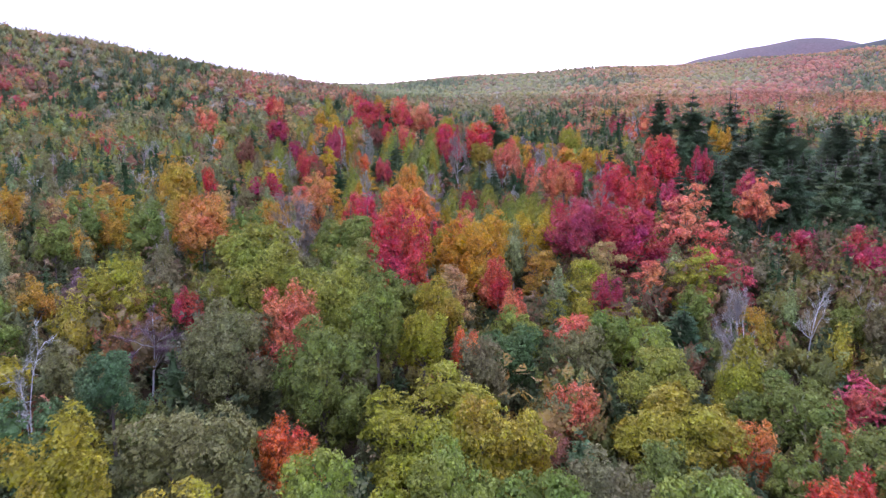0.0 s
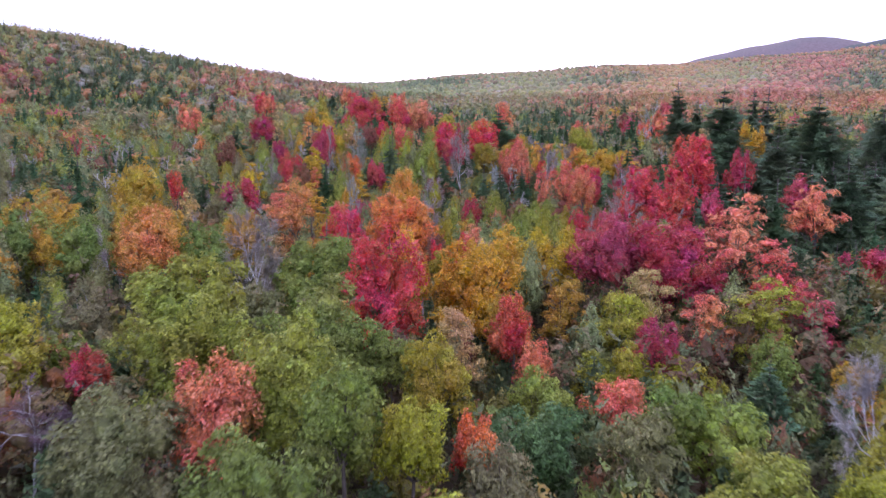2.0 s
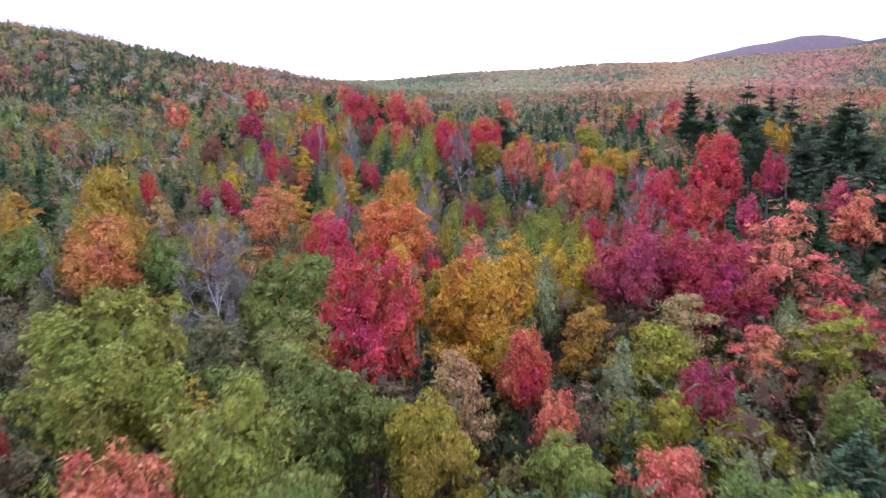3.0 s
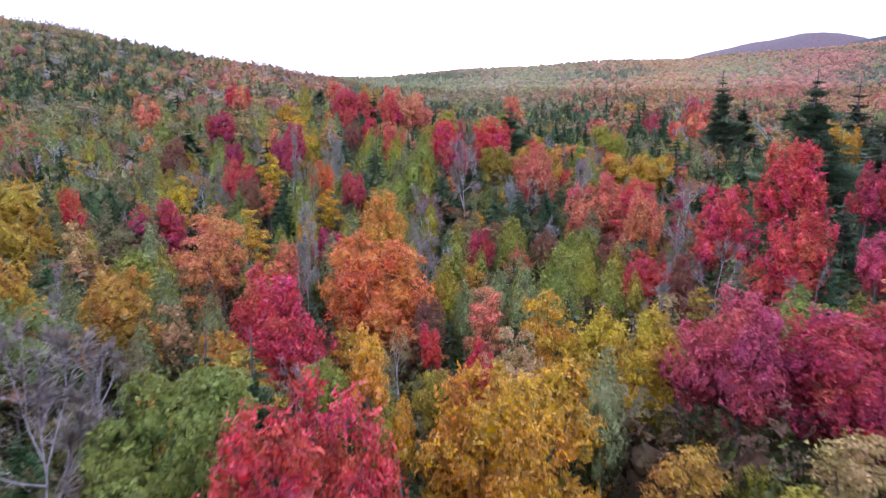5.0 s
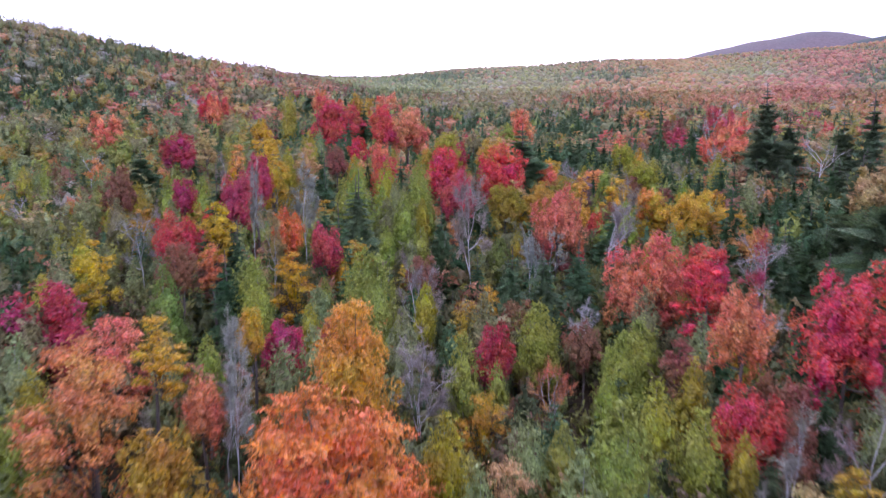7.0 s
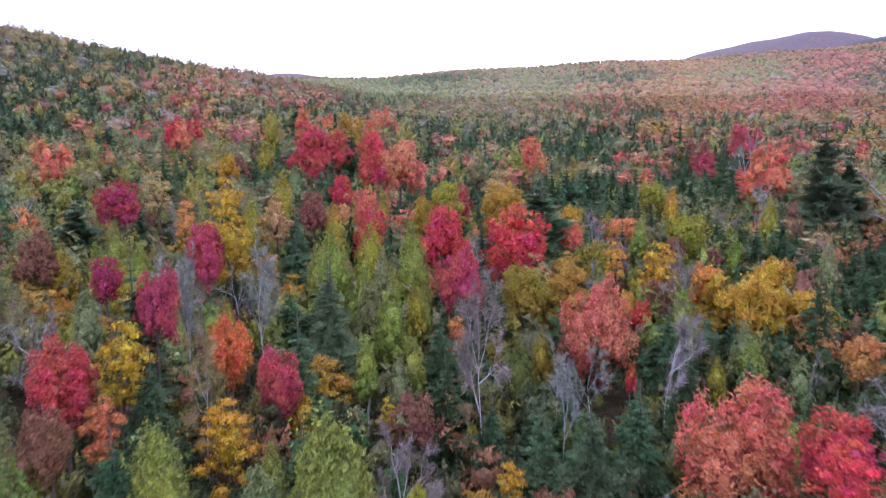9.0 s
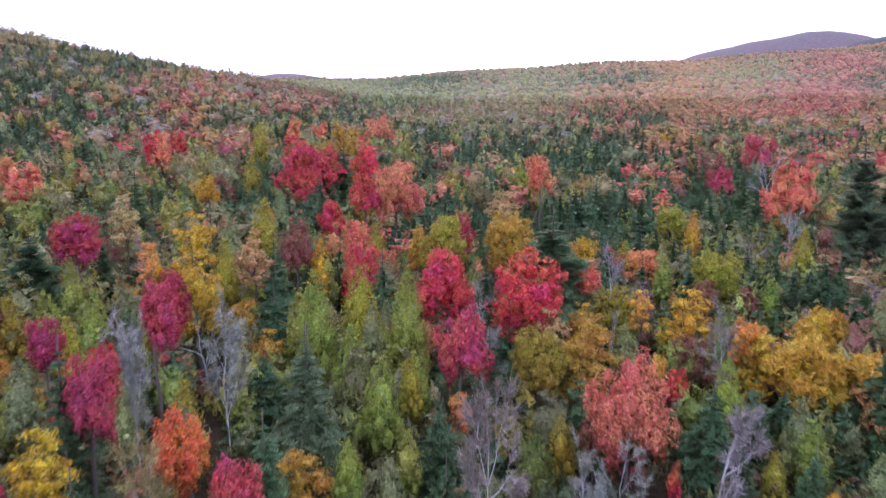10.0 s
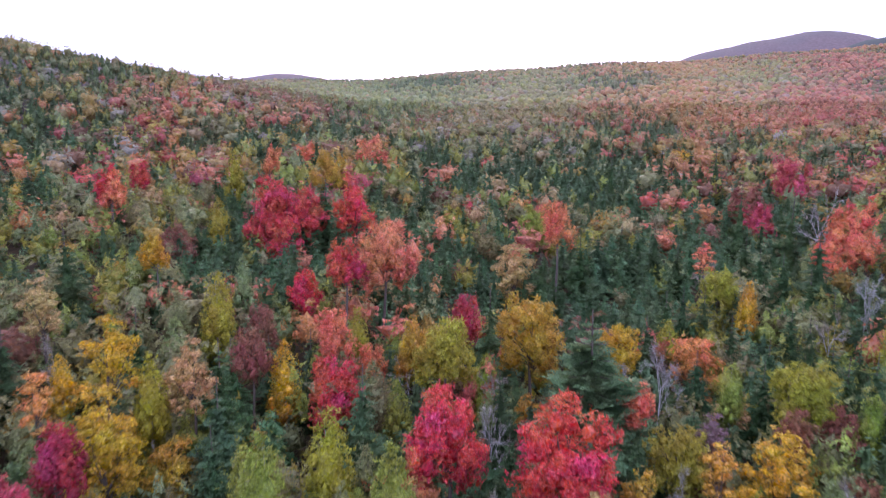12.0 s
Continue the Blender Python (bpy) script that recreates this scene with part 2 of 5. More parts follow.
def bush_crown(rng, centre, lobes, leaves, size, fill, flat, ragged, rising):
    """Leaf sprays over the clumps of a crown, and the dark mass inside; each with the way its clump looks."""
    centre = np.asarray(centre, float)
    d = unit(rng.normal(size=(leaves, 3)) + [0, 0, 0.3])
    far, which = reach(d, centre, lobes)
    at = centre + d * (far * rng.uniform(0.84, 1.0 + ragged, leaves))[:, None]
    mid = np.array([q[0] for q in lobes])[which]
    rad = np.array([q[1] for q in lobes])[which]
    out = unit((at - mid) / rad ** 1.5)
    normal = unit(out + rng.normal(size=d.shape) * 0.5 + [0, 0, flat])
    look_out = np.repeat(unit(out + d * 0.5 + rng.normal(size=d.shape) * 0.15 + [0, 0, flat]), 3, 0)
    v, f = BALL
    far, _ = reach(v, centre, lobes)
    inner = centre + v * (far * fill * rng.uniform(0.88, 1.08, len(v)))[:, None]
    along = unit(out * 0.7 + [0, 0, 0.8]) if rising else None
    return leaf_sprays(at, normal, size, rng, along, 1.5 if rising else 1.3) + (look_out,), (inner, f, v)


def crown(rng, centre, lobes, leaves, size, hi=1, fill=0.74, flat=0.25, ragged=0.10, rising=False):
    """Leaf sprays over each clump of a crown, and the dark mass inside; each with the way its clump looks."""
    centre = np.asarray(centre, float)
    mid, rad = np.array([q[0] for q in lobes]), np.array([q[1] for q in lobes])
    share = rad.mean(1) ** 1.8
    pick = rng.choice(len(lobes), leaves * 4, p=share / share.sum())
    d = unit(rng.normal(size=(leaves * 4, 3)) + [0, 0, 0.30] + 0.55 * unit(mid[pick] - centre))
    at = mid[pick] + d * rad[pick] * (1 + ragged * rng.uniform(-1, 1, leaves * 4) ** 3 - 0.1 * ragged)[:, None]
    near = ((at[:, None] - mid[None]) / rad[None])
    deep = (near * near).sum(2)
    deep[np.arange(len(at)), pick] = 9
    keep = np.where(deep.min(1) > 0.70)[0][:leaves]
    at, d = at[keep], d[keep]
    normal = unit(d + rng.normal(size=d.shape) * 0.55 + [0, 0, flat])
    whole = unit((at - centre) / np.maximum(rad[0], 0.05))
    look_out = np.repeat(unit(d * 0.8 + whole * 0.5 + rng.normal(size=d.shape) * 0.14 + [0, 0, flat]), 3, 0)
    v, f = BALL
    big = np.argsort(-rad.mean(1))[:18 if hi else 8]
    inner = joined(*((mid[i] + v * rad[i] * fill * rng.uniform(0.8, 1.12, (len(v), 1)), f) for i in big)) + (np.vstack([v] * len(big)),)
    along = unit(d * 0.9 + [0, 0, 0.7]) if rising else None
    return leaf_sprays(at, normal, size, rng, along, 2.0 if rising else 1.35) + (look_out,), inner


def dome(rng, majors, minors, centre, radii, lump, up=0.0, cone=0.0, reach_out=(0.85, 1.25)):
    """An uneven crown of overlapping boughs, each with smaller clumps standing out from it; cone > 0 makes the crown narrow towards its top."""
    centre, radii = np.asarray(centre, float), np.asarray(radii, float)
    out = [(tuple(centre - [0, 0, 0.12 * radii[2]]), tuple(radii * 0.62))]
    lean = rng.uniform(-0.22, 0.22, 2)
    for i in range(majors):
        z = 0.80 - 1.60 * i / max(1, majors - 1) + rng.uniform(-0.14, 0.14)
        a = i * 2.39996 + rng.uniform(-0.7, 0.7)
        ring = math.sqrt(max(0.05, 1 - min(1, z * z))) * (1 - cone) + cone * (0.62 - 0.60 * z)
        off = ring * rng.uniform(0.48, 0.86)
        bough = centre + radii * np.array([math.cos(a) * off + lean[0] * (0.3 + z), math.sin(a) * off + lean[1] * (0.3 + z), z * 0.74])
        br = radii * rng.uniform(0.22, 0.42) * np.array([1, 1, 0.85 + up * 0.3])
        out.append((tuple(bough), tuple(br)))
        for k in range(minors):
            d = unit(rng.normal(size=3) * 0.8 + np.array([math.cos(a) * 0.8, math.sin(a) * 0.8, 0.55 + z + 0.6 * up]))
            q = lump * rng.uniform(0.5, 1.35)
            out.append((tuple(bough + d * br * rng.uniform(*reach_out)), (q, q, q * (0.8 + up))))
    return out


DETAIL = {2: 1.0, 1: 0.42, 0: 0.15}


def leafed(n, size, hi):
    """Number and size of the leaf sprays for a tree passed close by (2), at some distance (1) or far off (0)."""
    return int(n * DETAIL[hi]), size * DETAIL[hi] ** -0.40


# A crown is modelled one unit wide and tall units high, standing on its lowest leaves.
def kind_oak(rng, hi, tall):
    """Broad crown of rounded bumpy clumps."""
    lobes = dome(rng, 15 if hi else 8, 6 if hi else 2, (0, 0, tall * 0.46), (0.47, 0.47, tall * 0.48), 0.088, 0.0, 0.18)
    return limbs_to([q[0] for q in lobes[1::7 if hi else 3]], rng, 0.018), crown(rng, lobes[0][0], lobes, *leafed(4800, 0.040, hi), hi, 0.76, 0.32, 0.55)


def kind_maple(rng, hi, tall):
    """Crown with rising tufts along its outline."""
    lobes = dome(rng, 15 if hi else 8, 6 if hi else 2, (0, 0, tall * 0.42), (0.46, 0.46, tall * 0.47), 0.060, 1.3, 0.42, (0.95, 1.55))
    return limbs_to([q[0] for q in lobes[1::6 if hi else 3]], rng, 0.014), crown(rng, lobes[0][0], lobes, *leafed(4800, 0.034, hi), hi, 0.70, 0.28, 0.8, True)


def kind_broad(rng, hi, tall):
    """Dense dome of fine twigs."""
    lobes = dome(rng, 17 if hi else 8, 6 if hi else 2, (0, 0, tall * 0.45), (0.47, 0.47, tall * 0.48), 0.062, 0.35, 0.2, (0.9, 1.4))
    return limbs_to([q[0] for q in lobes[1::5 if hi else 3]], rng, 0.012), crown(rng, lobes[0][0], lobes, *leafed(5200, 0.032, hi), hi, 0.72, 0.40, 0.8, True)


def kind_beech(rng, hi, tall):
    """Open crown of flat sprays with gaps."""
    lobes = [((0, 0, tall * 0.5), (0.20, 0.20, tall * 0.36))]
    for i in range(34 if hi else 16):
        a, t = i * 2.39996 + rng.uniform(-0.4, 0.4), rng.uniform(0.06, 0.97)
        rad = 0.43 * math.sin(min(1, (1.12 - t) * 1.3) * 1.57) * rng.uniform(0.45, 1.05)
        q = rng.uniform(0.07, 0.15)
        lobes.append(((math.cos(a) * rad, math.sin(a) * rad, t * tall), (q * 1.2, q * 1.2, q * 0.6)))
    return limbs_to([q[0] for q in lobes[1:14]], rng, 0.013), crown(rng, lobes[0][0], lobes, *leafed(3800, 0.037, hi), hi, 0.62, 0.5, 0.7)


def kind_birch(rng, hi, tall):
    """Pointed crown of fine rising sprays."""
    lobes = [((0, 0, tall * 0.44), (0.32, 0.32, tall * 0.42))]
    n = 34 if hi else 15
    for i in range(n):
        t = (i + 0.5) / n
        a = i * 2.39996
        rad = 0.37 * min(1, 0.5 + t * 3) * (1.03 - t) ** 0.65 * rng.uniform(0.6, 1.1)
        q = 0.155 * (1.12 - 0.85 * t) * rng.uniform(0.75, 1.25)
        lobes.append(((math.cos(a) * rad, math.sin(a) * rad, tall * 0.94 * t), (q, q, q * 1.8)))
    return limbs_to([q[0] for q in lobes[3::5]], rng, 0.012), crown(rng, lobes[0][0], lobes, *leafed(4400, 0.033, hi), hi, 0.74, 0.28, 0.6, True)


def needles(rng, tiers, boughs, per, width, low, droop, taper, broad=0.4, gaps=0.1, uneven=0.3):
    """Tiers of boughs round a stem, each bough a flat fan of pointed needle sprays."""
    tri, out_ways = [], []
    for w in range(tiers):
        t = max(0, (w + rng.uniform(-uneven, uneven)) / tiers)
        z = low + (0.985 - low) * t
        span = width * max(0.04, 1 - t) ** taper * rng.uniform(0.84, 1.10)
        for k in range(boughs):
            if rng.random() < gaps:
                continue
            a = k * 2 * math.pi / boughs + w * 1.9 + rng.uniform(-0.3, 0.3)
            ln = span * rng.uniform(0.58, 1.16)
            out, side = np.array([math.cos(a), math.sin(a), 0]), np.array([-math.sin(a), math.cos(a), 0])
            bend = droop + rng.uniform(-0.06, 0.06)
            for j in range(per):
                u = 0.08 + 0.56 * (j + rng.uniform(0.2, 0.8)) / per
                fan = (0.95 * (1 - u) + 0.12) * (1 if j % 2 else -1) * rng.uniform(0.6, 1.2)
                way = out * math.cos(fan) + side * math.sin(fan)
                across = np.array([-way[1], way[0], 0]) + [0, 0, rng.uniform(-0.9, 0.9)]
                size = ln * rng.uniform(0.46, 0.66)
                root = out * ln * u + [0, 0, z + bend * ln * u]
                tip = root + way * size + [0, 0, (bend + 0.16) * size]
                tri += [root - across * size * broad * 0.5, root + across * size * broad * 0.5, tip]
                out_ways.append(way * 0.65 + [0, 0, 0.65])
    v = np.array(tri)
    look_out = unit(np.array(out_ways) + rng.normal(size=(len(out_ways), 3)) * 0.12)
    return v, np.arange(len(v)).reshape(-1, 3), np.repeat(look_out, 3, 0)


def cone_core(rng, width, low, rings=6, sides=7):
    path = [(0, 0, low + (0.80 - low) * i / (rings - 1)) for i in range(rings)]
    v, f = tube(path, [width * (1.03 - i / (rings - 1)) ** 0.9 for i in range(rings)], sides)
    return v + rng.normal(0, width * 0.12, v.shape), f, unit(v * [1, 1, 0] + [0, 0, 0.4 * width])


def kind_spruce(rng, hi, slim):
    """Cone of drooping boughs with turned-up tips."""
    n = needles(rng, *((19, 8, 6), (16, 8, 4), (12, 7, 3))[2 - hi], 0.40 * slim, 0.03, -0.22, 0.80, (1.30, 1.05, 0.80)[hi], 0.06)
    stem = tube([(0, 0, -0.03), (0, 0, 0.5), (0, 0, 1.03)], [0.014, 0.009, 0.003], 5)
    return stem, (n, cone_core(rng, 0.13 * slim, 0.04, 5, 6))


def kind_pine(rng, hi, slim):
    """Broad cone of separate level tiers of feathery boughs."""
    n = needles(rng, *((18, 9, 12), (17, 8, 10), (16, 8, 7))[2 - hi], 0.42 * slim, 0.10, 0.02, 0.74, (1.05, 0.92, 0.85)[hi], 0.10, 0.30)
    stem = [tube([(0, 0, -0.03), (0.006, 0, 0.5), (0, 0, 1.0)], [0.016, 0.011, 0.003], 6)]
    for w in range(12):
        t = w / 12
        for k in range(4):
            a, z, ln = k * 1.57 + w * 1.9, 0.10 + 0.885 * t, 0.34 * slim * (1 - t) ** 0.80
            stem.append(tube([(0, 0, z - 0.01), (math.cos(a) * ln, math.sin(a) * ln, z + 0.02 * ln)], [0.004, 0.0015], 3))
    return joined(*stem), (n, cone_core(rng, 0.21 * slim, 0.12, 7, 7))


def kind_bare(rng, hi, slim):
    """Forked pale limbs that spread into fine twigs, with hardly a leaf."""
    out, twigs = [], []

    def grow(root, way, ln, rad, level):
        mid = root + way * ln * 0.5 + rng.normal(0, 0.03 * ln, 3)
        end = root + way * ln + rng.normal(0, 0.05 * ln, 3)
        out.append(tube([root, mid, end], [rad, rad * 0.8, rad * 0.45], 5 if level == 0 else 3))
        if level >= 1:
            twigs.append((mid, end))
        if level >= (3 if hi else 2):
            return
        for k in range(6 if level == 0 else 3):
            t = rng.uniform(0.45, 1.0) if k else 1.0
            w = unit(way + rng.normal(size=3) * (0.62 if level == 0 else 0.55) + [0, 0, 0.12])
            grow(root + (end - root) * t, w, ln * rng.uniform(0.42, 0.62), rad * 0.50, level + 1)
    grow(np.array([0, 0, -0.03]), np.array([0, 0, 1.0]), 0.56, 0.0115, 0)
    v, f = joined(*out)
    s = 1.0 / v[:, 2].max()
    q = 0.30 / np.percentile(np.hypot(v[:, 0], v[:, 1]), 97)
    v *= [q * slim, q * slim, s]
    n = 2800 if hi == 2 else 1400 if hi else 420
    chosen = rng.integers(len(twigs), size=n)
    a, b = np.array([t[0] for t in twigs])[chosen], np.array([t[1] for t in twigs])[chosen]
    at = (a + (b - a) * rng.uniform(0.1, 1.15, (n, 1)) + rng.normal(0, 0.012, (n, 3))) * [q * slim, q * slim, s]
    way = unit(unit(b - a) + rng.normal(0, 0.65, (n, 3)) + [0, 0, 0.15])
    side = unit(np.cross(way, rng.normal(size=(n, 3))))
    ln, wd = rng.uniform(0.035, 0.085, (n, 1)), 0.0013 if hi == 2 else 0.0018 if hi else 0.0026
    tips = np.stack([at - side * wd, at + side * wd, at + way * ln], 1).reshape(-1, 3)
    return (v, f), ((tips, np.arange(len(tips)).reshape(-1, 3), np.repeat(unit(side * 0.5 + [0, -0.2, 0.8]), 3, 0)), None)


# kind: how it is built, bark, leaves, name of the leafy part, label, whether the crown is modelled apart from the trunk, its height against its radius
KINDS = {
    "oak_tree": (kind_oak, BARK, (LEAF, INNER_LEAF), "crown", "broad-crowned oak tree with {} leaves in dense bumpy clumps", True, 2.7),
    "maple_tree": (kind_maple, BARK, (LEAF, INNER_LEAF), "crown", "autumn maple tree with rising tufts of {} leaves", True, 2.4),
    "broad_maple_tree": (kind_broad, BARK, (LEAF, INNER_LEAF), "crown", "broad domed maple tree with dense fine {} leaves", True, 2.25),
    "beech_tree": (kind_beech, BARK, (LEAF, INNER_LEAF), "crown", "open autumn beech tree with flat sprays of {} leaves", True, 3.0),
    "birch_tree": (kind_birch, BIRCH_BARK, (LEAF, INNER_LEAF), "crown", "slender pale-barked birch tree with {} leaves", True, 3.9),
    "aspen_tree": (kind_birch, BIRCH_BARK, (LEAF, INNER_LEAF), "crown", "young grey-barked aspen tree with {} leaves", True, 3.7),
    "fir_tree": (kind_spruce, BARK, (NEEDLE, INNER_NEEDLE), "needles", "young pointed fir tree with {} needles", False, 0.37),
    "spruce_tree": (kind_spruce, BARK, (NEEDLE, INNER_NEEDLE), "needles", "conical spruce tree with drooping {} needles", False, 0.37),
    "pine_tree": (kind_pine, BARK, (NEEDLE, INNER_NEEDLE), "needles", "tall white pine tree with tiered plumes of {} needles", False, 0.38),
    "bare_tree": (kind_bare, DEAD_BARK, (INNER_LEAF, INNER_LEAF), "twig_spray", "leafless hardwood tree with {} twigs and grey limbs", False, 0.32),
}
TONES = {
    "green": (0.220, 0.275, 0.064), "deep_green": (0.125, 0.195, 0.078), "yellow_green": (0.405, 0.365, 0.052), "light_green": (0.315, 0.360, 0.068), "pale_green": (0.290, 0.330, 0.130), "plum": (0.26, 0.170, 0.180),
    "olive": (0.260, 0.245, 0.100), "yellow": (0.66, 0.405, 0.050), "ochre": (0.56, 0.345, 0.060), "tan": (0.55, 0.370, 0.150), "orange": (0.78, 0.320, 0.105), "amber": (0.86, 0.42, 0.080), "flame": (0.90, 0.265, 0.080),
    "salmon": (0.87, 0.285, 0.140), "red": (0.73, 0.115, 0.085), "crimson": (0.53, 0.076, 0.088), "magenta": (0.65, 0.108, 0.120), "rust": (0.34, 0.15, 0.090),
    "pine_green": (0.132, 0.190, 0.090), "dark_green": (0.080, 0.138, 0.054), "blue_green": (0.100, 0.190, 0.078), "soft_green": (0.175, 0.265, 0.120), "purple_grey": (0.44, 0.385, 0.310), "grey": (0.57, 0.545, 0.45),
}
SHADES = {"green": "dull green", "deep_green": "deep green", "yellow_green": "yellow-green", "light_green": "light green", "olive": "olive brown-green",
          "yellow": "golden yellow", "ochre": "ochre", "tan": "tan", "orange": "orange", "salmon": "salmon pink", "red": "bright red", "crimson": "crimson",
          "magenta": "pinkish red", "rust": "rust-brown", "amber": "amber yellow-orange", "flame": "flame orange", "pale_green": "pale yellow-green", "plum": "dull plum-brown", "dark_green": "dark green", "pine_green": "dusky green", "blue_green": "blue-green", "soft_green": "soft bluish green", "purple_grey": "purplish grey", "grey": "pale grey"}
MODELS = {}
COUNT = {}
STANDING = []


def model(kind, hi, shape, i):
    """The meshes of a trunk and its leaves."""
    key = (kind, hi, shape, i)
    if key not in MODELS:
        make, stem_mat, leaf_mats, leaf_name, _, apart, _ = KINDS[kind]
        rng = np.random.default_rng(sorted(KINDS).index(kind) * 1000 + i * 70 + int(shape * 20) + int(hi))
        stem, (leaf, inner) = make(rng, hi, shape)
        parts = [(leaf, leaf_mats[0])] + ([(inner, leaf_mats[1])] if inner else [])
        if apart:
            parts.append(((*stem, np.tile([0.0, 0.0, 1.0], (len(stem[0]), 1))), stem_mat))
            stem = trunk_shape(rng)
        MODELS[key] = (mesh_of("trunk", [(*stem, stem_mat)]), mesh_of(leaf_name, [(q[0], q[1], m) for q, m in parts], face=np.vstack([q[2] for q, _ in parts])))
    return MODELS[key]


pick = random.Random(5)


def detail(x, y):
    """2 for trees that the way passes close by, 1 further off, 0 far away."""
    if abs(x) > 9 + 0.32 * y:
        return 0
    return 2 if 24 < y < 235 and abs(x) < 33 else 1 if y < 345 and abs(x) < 30 + 0.14 * y else 0


def plant(kind, x, y, tone, height, radius, most=2):
    """A tree with its foot on the ground, by its height and the radius of its crown in metres."""
    hi = min(most, detail(x, y))
    apart, ratio = KINDS[kind][5:]
    turn = Euler((radians(pick.uniform(-2, 2)), radians(pick.uniform(-2, 2)), pick.uniform(0, 6.28)))
    foot = new(kind)
    tagged(foot, KINDS[kind][4].format(SHADES[tone]), "tree", kind.replace("_tree", "").replace("_", " ") + " trees of the valley")
    foot.matrix_basis = Matrix.LocRotScale((x, y, float(ground_z(x, y))), turn, None)
    c = [v * pick.uniform(0.92, 1.08) for v in TONES[tone]]
    if apart:
        deep = min(0.86 * height, max(0.38 * height, ratio * radius) * pick.uniform(0.92, 1.08))
        shape = min((0.9, 1.3, 1.9), key=lambda q: abs(math.log(q * 2 * radius / deep)))
        meshes = model(kind, hi, shape, pick.randrange(3))
        places = (Matrix.Diagonal((height, height, height - deep * 0.45, 1)), Matrix.LocRotScale((0, 0, height - deep), None, (2 * radius, 2 * radius, deep / shape)))
    else:
        shape = min((0.55, 0.8, 1.1), key=lambda q: abs(math.log(q * ratio * height / radius)))
        meshes = model(kind, hi, shape, pick.randrange(3))
        wide = radius / (ratio * shape)
        places = (Matrix.Diagonal((wide, wide, height, 1)),) * 2
    for name, me, m in zip(("trunk", KINDS[kind][3]), meshes, places):
        ob = new(name, me)
        ob.parent = foot
        ob.matrix_basis = m
        ob.color = (*c, 1)
        if name == "twig_spray":
            tagged(ob, kind="stuff")
    COUNT[kind] = COUNT.get(kind, 0) + 1
    STANDING.append((x, y, radius))
    return foot


# ---------------------------------------------------------------- the ground, one sheet to the horizon
def build_ground():
    ys = np.concatenate([np.linspace(-1500, -50, 12), np.linspace(-30, 640, 70), np.linspace(660, 2400, 60), np.linspace(2440, 5000, 50)])
    half = np.concatenate([np.linspace(0, 300, 30), np.linspace(315, 1500, 40), np.linspace(1540, 5000, 45)])
    xs = np.concatenate([-half[:0:-1], half])
    gx, gy = np.meshgrid(xs, ys)
    v = np.column_stack([gx.ravel(), gy.ravel(), ground_z(gx, gy).ravel()])
    w = len(xs)
    i = (np.arange(len(ys) - 1)[:, None] * w + np.arange(w - 1)[None]).ravel()
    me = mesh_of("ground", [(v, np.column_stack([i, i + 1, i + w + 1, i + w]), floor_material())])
    at = me.attributes.new("cover", "FLOAT", "POINT")
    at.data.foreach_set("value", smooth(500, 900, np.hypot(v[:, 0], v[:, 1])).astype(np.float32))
    at = me.attributes.new("firs", "FLOAT", "POINT")
    at.data.foreach_set("value", (0.85 * smooth(1000, 1400, v[:, 0]) * smooth(2600, 2850, v[:, 1]) * (1 - smooth(3150, 3400, v[:, 1]))).astype(np.float32))
    me.polygons.foreach_set("use_smooth", np.ones(len(me.polygons), bool))
    tagged(new("ground", me), "forest floor of brown leaf litter rising into wooded hills", "ground", kind="structure")


build_ground()
# ---------------------------------------------------------------- the trees that stand out, from the near end of the valley to the far
plant("oak_tree", -12.1, 31.5, "yellow_green", 13.0, 3.28)
plant("oak_tree", 12.5, 35.9, "light_green", 11.0, 2.96)
plant("oak_tree", -6.2, 37.3, "light_green", 11.5, 1.86)
plant("oak_tree", 5.0, 37.8, "green", 10.0, 2.52)
plant("oak_tree", -19.8, 39.6, "yellow_green", 12.7, 2.79)
plant("oak_tree", 1.1, 39.8, "light_green", 10.7, 2.48)
plant("maple_tree", 21.3, 39.9, "red", 9.0, 2.15)
plant("oak_tree", 8.9, 40.6, "olive", 10.0, 2.52)
plant("oak_tree", -14.4, 44.0, "olive", 11.5, 3.98)
plant("oak_tree", -24.2, 45.5, "deep_green", 11.0, 2.77)
plant("oak_tree", 3.4, 45.7, "yellow_green", 11.3, 3.20)
plant("maple_tree", -9.7, 48.1, "flame", 7.9, 1.99)
plant("oak_tree", -21.8, 50.7, "deep_green", 12.1, 2.02)
plant("oak_tree", -0.9, 52.0, "yellow_green", 9.0, 5.43)
plant("bare_tree", -29.1, 54.1, "grey", 12.0, 2.69)
plant("maple_tree", 22.2, 54.9, "orange", 5.7, 2.05)
plant("oak_tree", 16.1, 54.9, "yellow_green", 8.0, 4.78)
plant("maple_tree", 29.6, 56.5, "salmon", 5.1, 2.34)
plant("oak_tree", -8.7, 56.8, "green", 12.4, 3.45)
plant("maple_tree", 9.9, 59.7, "salmon", 6.6, 2.45)
plant("oak_tree", 27.0, 60.5, "green", 7.8, 3.97)
plant("oak_tree", -17.3, 62.1, "olive", 12.3, 3.39)
plant("broad_maple_tree", 33.9, 62.5, "magenta", 7.8, 2.81)
plant("oak_tree", 17.3, 62.7, "light_green", 9.1, 3.26)
plant("oak_tree", -5.1, 62.7, "green", 13.5, 2.35)
plant("broad_maple_tree", -1.5, 63.9, "yellow_green", 11.1, 2.21)
plant("birch_tree", 25.3, 65.8, "yellow_green", 9.6, 2.99)
plant("maple_tree", -12.7, 66.2, "salmon", 12.3, 2.96)
